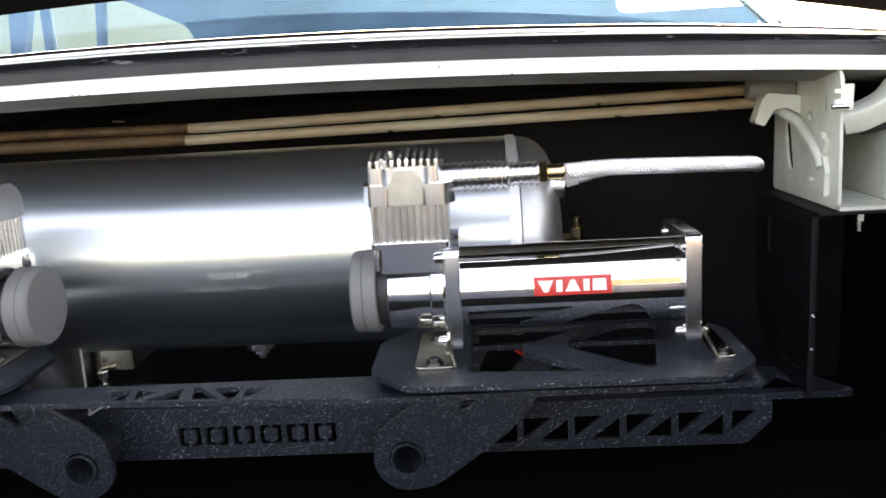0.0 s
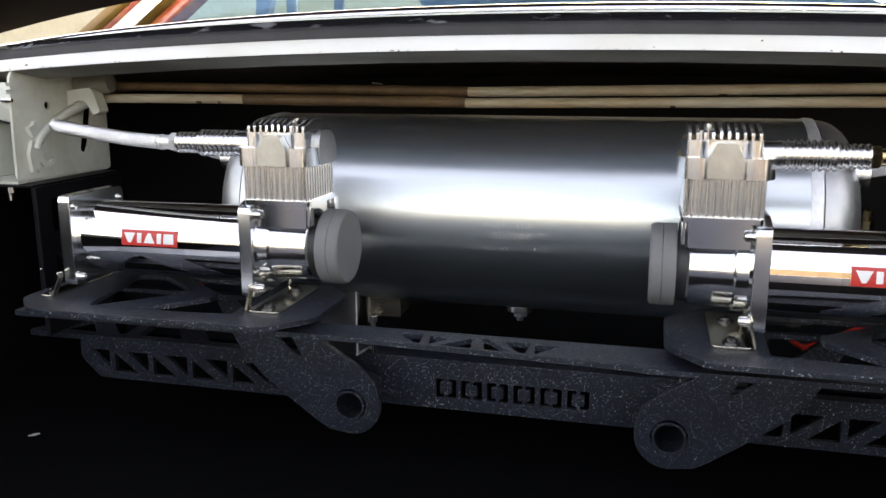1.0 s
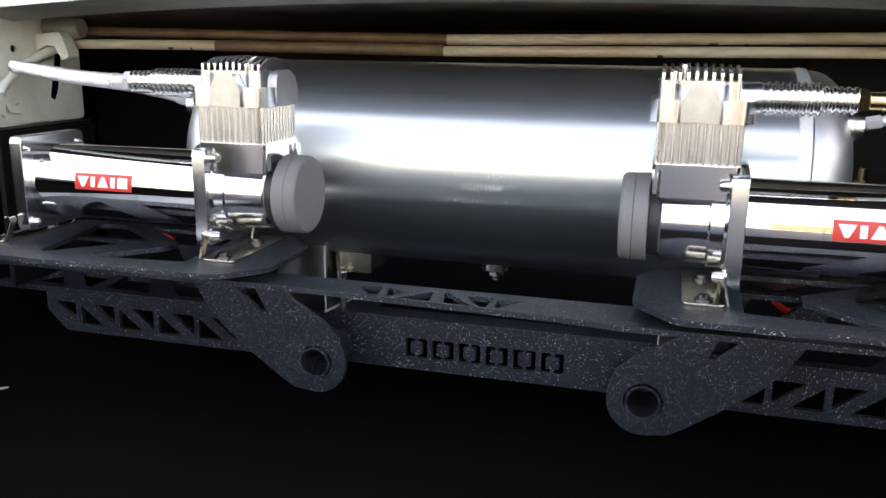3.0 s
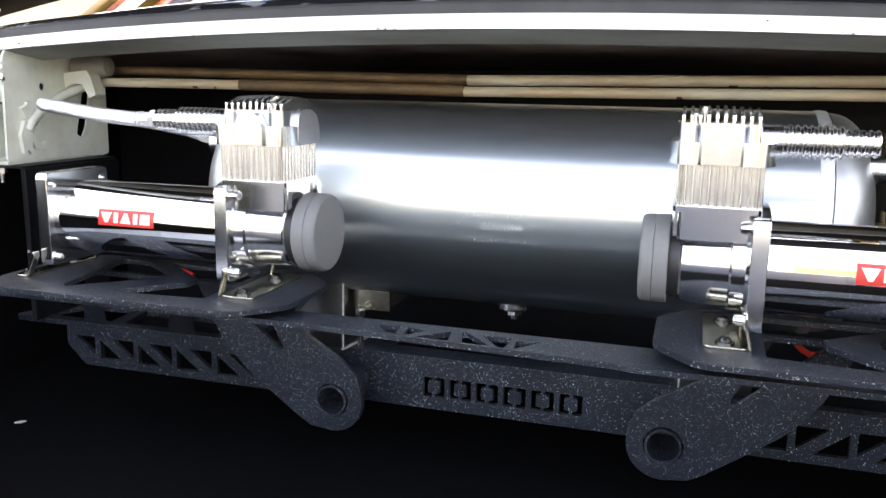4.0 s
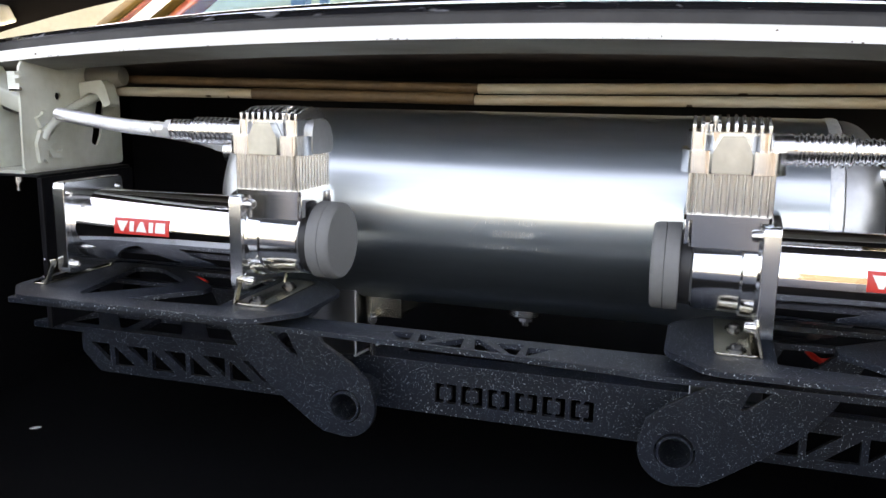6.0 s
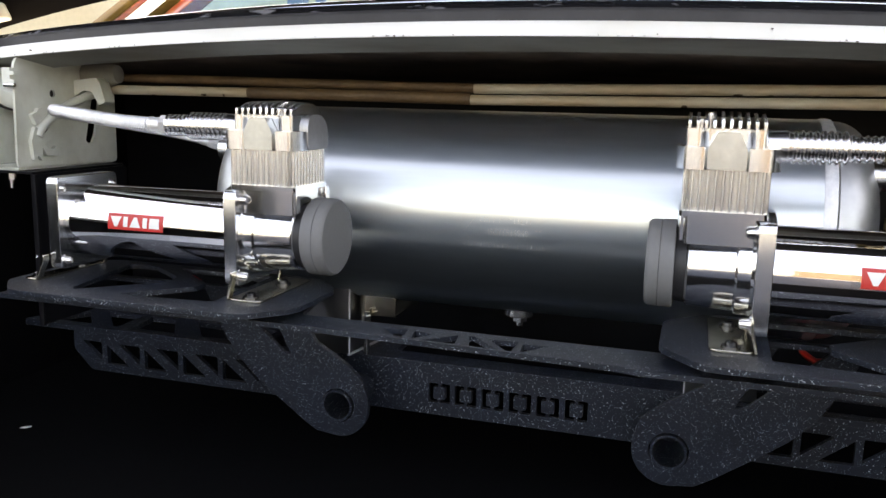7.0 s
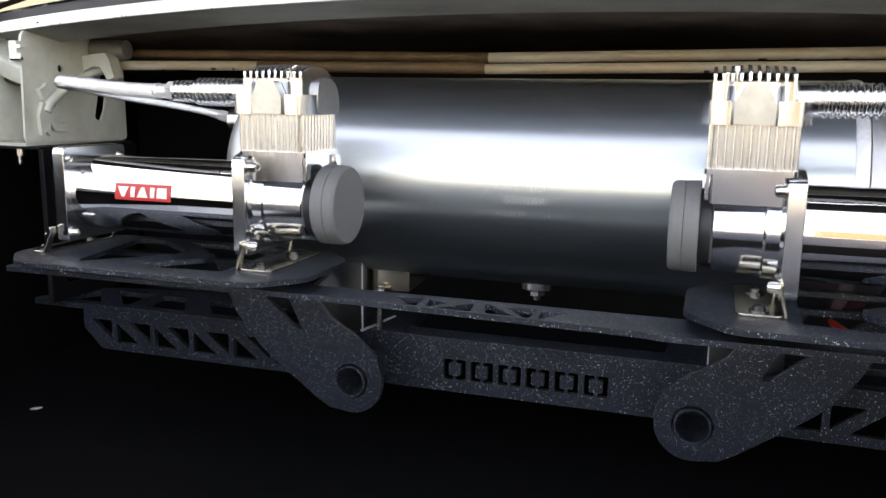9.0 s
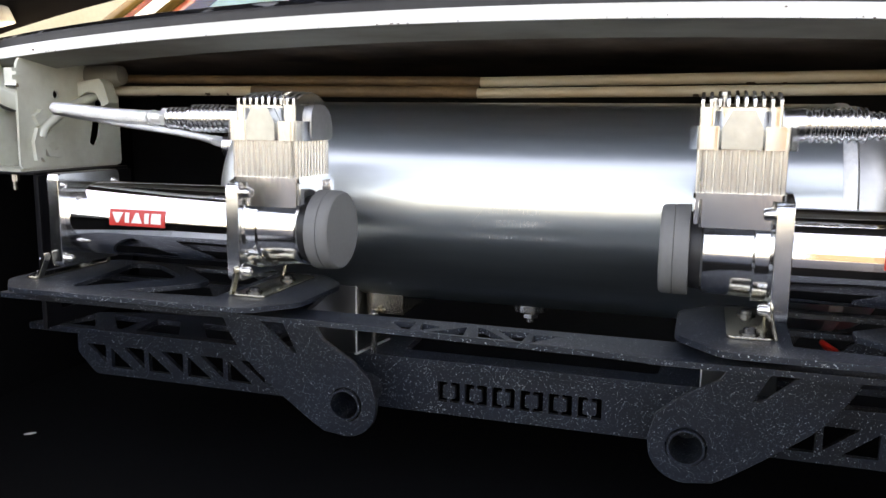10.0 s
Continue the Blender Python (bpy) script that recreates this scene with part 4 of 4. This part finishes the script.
rng = random.Random(4)
bm = B()
for zc, x0, x1, hgt in ((0.9012, -0.0185, 0.0240, 0.0040), (0.8795, -0.0330, 0.0420, 0.0036)):
    x = x0
    while x < x1:
        wdt = rng.uniform(0.0012, 0.0034)
        z0 = zc + rng.uniform(-0.0004, 0.0004)
        quads = []
        if rng.random() < 0.8:
            quads.append([(x, z0 - hgt / 2), (x + 0.0005, z0 - hgt / 2), (x + 0.0008, z0 + hgt / 2), (x + 0.0003, z0 + hgt / 2)])
        for zz in (z0 - hgt / 2, z0 + hgt / 2 - 0.0006):
            if rng.random() < 0.6:
                quads.append([(x, zz), (x + wdt, zz), (x + wdt, zz + 0.0005), (x, zz + 0.0005)])
        on_shell(bm, quads)
        x += wdt + rng.uniform(0.0008, 0.0024)
on_shell(bm, [[(-0.0330, 0.8905), (-0.0324, 0.8905), (-0.0220, 0.9035), (-0.0225, 0.9035)], [(-0.0330, 0.8903), (-0.0324, 0.8903), (-0.0276, 0.8845), (-0.0280, 0.8845)],
              [(0.0285, 0.8935), (0.0305, 0.8935), (0.0310, 0.8947), (0.0290, 0.8947)], [(0.0315, 0.8935), (0.0335, 0.8935), (0.0340, 0.8947), (0.0320, 0.8947)]])
part("etched_marking", bm, ETCH, tank, "faint etched lines of marking")
script = bpy.data.curves.new("etched_text", 'FONT')
script.body, script.size, script.align_x = "ISO/TS16949", 0.0082, 'CENTER'
holder = bpy.data.objects.new("etched_text", script)
letters = bpy.data.meshes.new_from_object(holder)
bpy.data.objects.remove(holder)
bm = B()
bm.from_mesh(letters)
bpy.data.meshes.remove(letters)
bmesh.ops.triangulate(bm, faces=bm.faces)
for v in bm.verts:
    x, z = 0.0055 + v.co.x * 0.80, 0.8884 + v.co.y
    v.co = (x, TY - math.sqrt((TR + 0.00025) ** 2 - (z - TZ) ** 2), z)
part("etched_text", bm, ETCH, tank, "faint etched standard number")


# ---------------------------------------------------------------- compressors
def ribbed(x0, y0, x1, y1, pitch, depth):
    """Outline of a block with vertical ribs on all four sides."""
    pts = []
    def run(ax, ay, bx, by, nx, ny):
        L = math.hypot(bx - ax, by - ay)
        n = max(1, round(L / pitch))
        for i in range(n):
            for f, inn in ((0.06, 0.12), (0.20, 0.0), (0.34, 0.06), (0.48, 0.30), (0.58, 0.85), (0.70, 1.0), (0.84, 0.9), (0.95, 0.4)):
                t = (i + f) / n
                pts.append((ax + (bx - ax) * t + nx * depth * inn, ay + (by - ay) * t + ny * depth * inn))
    run(x0, y0, x1, y0, 0, 1)
    run(x1, y0, x1, y1, -1, 0)
    run(x1, y1, x0, y1, 0, -1)
    run(x0, y1, x0, y0, 1, 0)
    return pts


def compressor(s):
    MY, MZ = 0.642, 0.8870
    c = thing("air_compressor", (s * 0.27, MY, 0.837), "chrome twelve-volt air compressor with ribbed aluminium cylinder and grey filter cap", "air compressor", "air compressors")
    A = (s, 0, 0)
    bm = B(); lathe(bm, [(0.2050, 0.0322), (0.3665, 0.0322)], (0, MY, MZ), A, 72)
    motor = part("motor", bm, CHROME, c, "mirror chrome motor case")
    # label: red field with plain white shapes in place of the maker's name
    lx0, lx1 = (0.2665, 0.3210) if s < 0 else (0.2590, 0.3150)
    def on_case(bm, xa, xb, za, zb, lift, n=6):
        prev = None
        for i in range(n + 1):
            z = za + (zb - za) * i / n
            y = MY - math.sqrt((0.0322 + lift) ** 2 - (z - MZ) ** 2)
            cur = [bm.verts.new((xa, y, z)), bm.verts.new((xb, y, z))]
            if prev:
                bm.faces.new((prev[0], prev[1], cur[1], cur[0]))
            prev = cur
    xa, xb = sorted((s * lx0, s * lx1))
    bm = B(); on_case(bm, xa - 0.006, xb + 0.006, 0.8790, 0.9030, 0.00012, 10)
    film = part("clear_film", bm, CLEAR, motor, "clear label film")
    film.visible_shadow = False
    bm = B(); on_case(bm, xa, xb, 0.8855, 0.8990, 0.0003)
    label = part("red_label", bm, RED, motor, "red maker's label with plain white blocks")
    wl = xb - xa
    x = xa + wl * 0.050
    for w, low, high in ((0.20, 0.25, 1.0), (0.080, 1.0, 1.0), (0.20, 1.0, 0.25), (0.080, 1.0, 1.0), (0.185, 1.0, 0.9)):
        bm = B()
        prev = None
        for k in range(5):
            f = k / 4
            z = 0.8880 + 0.0085 * f
            half = w * wl * (low + (high - low) * f) / 2
            y = MY - math.sqrt((0.0322 + 0.0005) ** 2 - (z - MZ) ** 2)
            mid = x + w * wl / 2
            cur = [bm.verts.new((mid - half, y, z)), bm.verts.new((mid + half, y, z))]
            if prev:
                bm.faces.new((prev[0], prev[1], cur[1], cur[0]))
            prev = cur
        part("white_block", bm, WHITE, label, "white block")
        x += (w + 0.035) * wl
    # flanges; (y, z)
    for nm, x0, x1, ya, yb, za, zb in (("front_flange", 0.1945, 0.2055, 0.6040, 0.6800, 0.8470, 0.9270), ("end_flange", 0.3665, 0.3780, 0.6040, 0.6800, 0.8470, 0.9270)):
        o = soften([(ya, za), (yb, za), (yb, zb - 0.003), (0.662, zb + 0.003), (0.624, zb + 0.003), (ya, zb - 0.003)] if nm == "front_flange" else [(ya, za), (yb, za), (yb, zb), (ya, zb)], 0.006)
        fl = part(nm, prism(B(), o, [], x0, x1, YZ(s)), SATIN, c, bevel=0.0010)
        for y, z in ((0.6110, 0.9170), (0.6730, 0.9170), (0.6105, 0.8545), (0.6735, 0.8545)):
            bm = B()
            if nm == "front_flange":
                bolt(bm, (s * x0, y, z), (-s, 0, 0), 0.0040, 0.0062)
            else:
                bolt(bm, (s * x0, y, z), (-s, 0, 0), *((0.0034, 0.0050) if z < 0.9 else (0.0024, 0.0016)))
                bolt(bm, (s * x1, y, z), (s, 0, 0), 0.0030, 0.0016, False)
            part("bolt", bm, STEEL, fl)
    bm = B(); lathe(bm, [(0.1500, 0.0), (0.1500, 0.0275), (0.1515, 0.0292), (0.1825, 0.0306), (0.1830, 0.0310), (0.1833, 0.0324), (0.1838, 0.0328), (0.1925, 0.0330), (0.1945, 0.0345), (0.1945, 0)], (0, MY, MZ), A, 64)
    part("crankcase", bm, POLISHED, c)
    bm = B()
    prism(bm, soften([(0.1475, 0.6120), (0.1940, 0.6120), (0.1940, 0.6700), (0.1475, 0.6700)], 0.003), [], 0.9065, 0.9262, XY(s))
    part("crankcase_block", bm, POLISHED, c, bevel=0.0008)
    for y0, y1 in ((0.6110, 0.6180), (0.6640, 0.6710)):
        part("clip_lug", box(B(), (min(s * .1440, s * .1474), y0, 0.9085), (max(s * .1440, s * .1474), y1, 0.9262)), POLISHED, c, bevel=0.0006)
    # filter cap
    bm = B(); lathe(bm, [(0.1420, 0.0), (0.1420, 0.0265), (0.1500, 0.0275), (0.1500, 0)], (0, MY, MZ), A, 48)
    part("cap_neck", bm, BLACK, c)
    bm = B(); lathe(bm, [(0.1230, 0.0), (0.1230, 0.0295), (0.1243, 0.0309), (0.1262, 0.0315), (0.1318, 0.0317), (0.1322, 0.0310), (0.1326, 0.0317), (0.1418, 0.0319), (0.1424, 0.0312), (0.1424, 0)], (0, MY, MZ), A, 64)
    part("filter_cap", bm, GREY, c, "dull grey plastic filter cap")
    # ribbed cylinder
    bm = B(); prism(bm, ribbed(0.1440, 0.6060, 0.1990, 0.6630, 0.0050, 0.0034), [], 0.9285, 0.9580, XY(s))
    part("cylinder", bm, CAST, c, "cast aluminium cylinder with upright ribs", smooth=65)
    bm = B(); prism(bm, rounded(0.1425, 0.6050, 0.2000, 0.6650, 0.004), [], 0.9262, 0.9300, XY(s))
    part("base_gasket", bm, POLISHED, c)
    # head: lower ring with corner lobes, upper block, front boss, cooling pins
    o = soften([(0.1385, 0.6130), (0.1445, 0.6005), (0.1570, 0.6005), (0.1585, 0.6025), (0.1830, 0.6025), (0.1845, 0.6005), (0.1990, 0.6005), (0.2055, 0.6130), (0.2055, 0.6520), (0.1990, 0.6650), (0.1445, 0.6650), (0.1385, 0.6520)], 0.0035, 4)
    bm = B(); prism(bm, o, [], 0.9580, 0.9728, XY(s))
    head = part("cylinder_head", bm, HEADMET, c, bevel=0.0012)
    o = soften([(0.1420, 0.6200), (0.1445, 0.6050), (0.1540, 0.6045), (0.1570, 0.6095), (0.1845, 0.6095), (0.1870, 0.6045), (0.1945, 0.6050), (0.1970, 0.6200), (0.1970, 0.6480), (0.1930, 0.6620), (0.1445, 0.6620), (0.1420, 0.6480)], 0.0025, 4)
    bm = B(); prism(bm, o, [], 0.9728, 0.9848, XY(s))
    part("upper_block", bm, HEADMET, head, bevel=0.0010)
    bm = B(); prism(bm, soften([(0.1585, 0.9585), (0.1830, 0.9585), (0.1830, 0.9715), (0.1775, 0.9828), (0.1640, 0.9828), (0.1585, 0.9715)], 0.0012, 3), [], 0.5992, 0.6090, XZ(s))
    part("front_boss", bm, BOSS, head, bevel=0.0006)
    # rounded cover on the inner side
    if s < 0:
        bm = B(); prism(bm, soften([(0.6190, 0.9582), (0.6560, 0.9582), (0.6560, 0.9700), (0.6520, 0.9800), (0.6420, 0.9856), (0.6240, 0.9856), (0.6190, 0.9780)], 0.005, 5), [], 0.1378, 0.1422, YZ(s))
        part("side_cover", bm, SIDECAST, head, "dull rounded side cover", bevel=0.0008)
    # upright fins with arched tops
    arch = [(0.6065, 0.9846), (0.6065, 0.9898), (0.6072, 0.9912), (0.6084, 0.9917), (0.6098, 0.9912), (0.6112, 0.9904), (0.6160, 0.9925), (0.6230, 0.9950), (0.6320, 0.9962), (0.6420, 0.9952), (0.6500, 0.9925), (0.6560, 0.9885), (0.6580, 0.9846)]
    for i in range(10):
        x = 0.1460 + i * 0.00522
        drop = 0.0012 * abs(i - 4.5) / 4.5
        part("cooling_fin", prism(B(), [(y, z - drop * (z > 0.99)) for y, z in arch], [], x - 0.0011, x + 0.0011, YZ(s)), HEADMET, head, bevel=0.0004)
    for x, y, z in ((0.1535, 0.6140, 0.9912), (0.1592, 0.6260, 0.9955)):
        bm = B()
        rod(bm, (s * x, y, 0.984), (s * x, y, z), 0.0018, 14, 0.0006)
        part("head_screw", bm, STEEL, head)
    # outlet: adaptor, finned pipe, brass union
    HY, HZ = 0.622, 0.9740
    prof = [(0.1960, 0), (0.1960, 0.0104), (0.2080, 0.0108), (0.2086, 0.0100)]
    x = 0.2110
    while x < 0.2640:
        r = 0.0112 if x < 0.2440 else 0.0090
        prof += [(x, r * 0.87), (x + 0.0005, r * 0.97), (x + 0.0011, r), (x + 0.0018, r), (x + 0.0024, r * 0.97), (x + 0.0030, r * 0.87)]
        x += 0.0043
    prof += [(0.2665, 0.0058), (0.2665, 0)]
    bm = B(); lathe(bm, prof, (0, HY, HZ), A, 32)
    outlet = part("outlet_pipe", bm, CAST, c, "finned outlet pipe")
    bm = B()
    hexagon(bm, (s * 0.2665, HY, HZ), (s * 0.2715, HY, HZ), 0.0082)
    part("union_nut", bm, BRASS if s > 0 else FITTING, outlet)
    bm = B()
    rod(bm, (s * 0.2716, HY, HZ), (s * 0.2840, HY, HZ), 0.0060, 20, 0.0008)
    lathe(bm, [(0.0, 0.0060), (0.001, 0.0067), (0.003, 0.0067), (0.004, 0.0060)], (s * 0.2800, HY, HZ), A, 20)
    part("ferrule", bm, BRASS if s > 0 else FITTING, outlet)
    # feet: folded straps under both flanges
    for x0, x1, xf in ((0.1690, 0.1979, 0.1935), (0.4010, 0.3862, 0.3778)):
        bm = B()
        a, b = sorted((x0, x1))
        prism(bm, rounded(a, 0.5960, b, 0.6860, 0.005, 4), [], 0.8372, 0.8390, XY(s))
        foot = part("foot", bm, ZINC, c, "folded zinc-plated foot", bevel=0.0004)
        for ya, yb in ((0.5965, 0.6036), (0.6805, 0.6850)):
            lean = 0.0085 if xf > 0.3 else 0.0045
            leg = [(xf + lean, 0.8374), (xf + lean + 0.0020, 0.8374), (xf + lean + 0.0020, 0.8392), (xf + 0.0026, 0.8560), (xf + 0.0026, 0.8600), (xf + 0.0006, 0.8600), (xf + 0.0006, 0.8550), (xf + lean, 0.8388)]
            part("upright", prism(B(), leg, [], ya, yb, XZ(s)), ZINC, foot, bevel=0.0006)
        for y in (0.6065, 0.6610):
            bm = B()
            bolt(bm, (s * (x0 + x1) / 2, y, 0.8391), (0, 0, 1), 0.0042, 0.0030)
            part("foot_screw", bm, DARKSTEEL, foot)
    # braided hose: out beside the boot wall, round and back to the tank port
    hose = thing("air_hose", (s * 0.37, 0.69, 0.965), "braided stainless steel air hose looping back to the tank", "hose", "braided air hoses")
    bm = B()
    sag = 0.0 if s < 0 else 1.0
    woven(bm, spline([(s * 0.2842, HY, HZ), (s * 0.320, 0.630, 0.9755 - 0.001 * sag), (s * 0.370, 0.648, 0.9785 - 0.007 * sag), (s * 0.415, 0.668, 0.9810 - 0.013 * sag), (s * 0.437, 0.684, 0.9815 - 0.016 * sag), (s * 0.446, 0.700, 0.9800 - 0.018 * sag), (s * 0.440, 0.718, 0.9760 - 0.015 * sag), (s * 0.400, 0.733, 0.9675 - 0.006 * sag), (s * 0.355, 0.742, 0.9610), (s * 0.318, 0.7465, 0.9550)], 8), 0.0062, 0.0036)
    part("braid", bm, BRAID, hose, smooth=80)
    bm = B()
    rod(bm, (s * 0.3195, 0.7463, 0.9553), (s * 0.3085, 0.7475, 0.9528), 0.0041, 18, 0.0008)
    hexagon(bm, (s * 0.3083, 0.7475, 0.9528), (s * 0.2978, 0.7485, 0.9505), 0.0056)
    part("end_fitting", bm, FITTING, hose)


compressor(-1)
compressor(1)

# pale box on the boot floor beside the rear opening, seen mirrored in the chrome
bm = B()
prism(bm, soften([(-0.690, 0.060), (-0.440, 0.040), (-0.420, 0.430), (-0.680, 0.445)], 0.012), [], 0.6172, 0.6600, XY())
carton = part("storage_box", bm, CARD, bevel=0.003)
tagged(carton, "flat pale blue-white card box lying on the carpet", "box")

# pale flake lying on the carpet and dust specks
flake = thing("paint_flake", (-0.564, 0.748, 0.617), "small pale flake lying on the black carpet", "debris")
bm = B()
prism(bm, [(-0.5680, 0.7440), (-0.5610, 0.7465), (-0.5590, 0.7530), (-0.5650, 0.7510)], [], 0.6172, 0.6184, XY())
part("flake", bm, CHIP, flake)
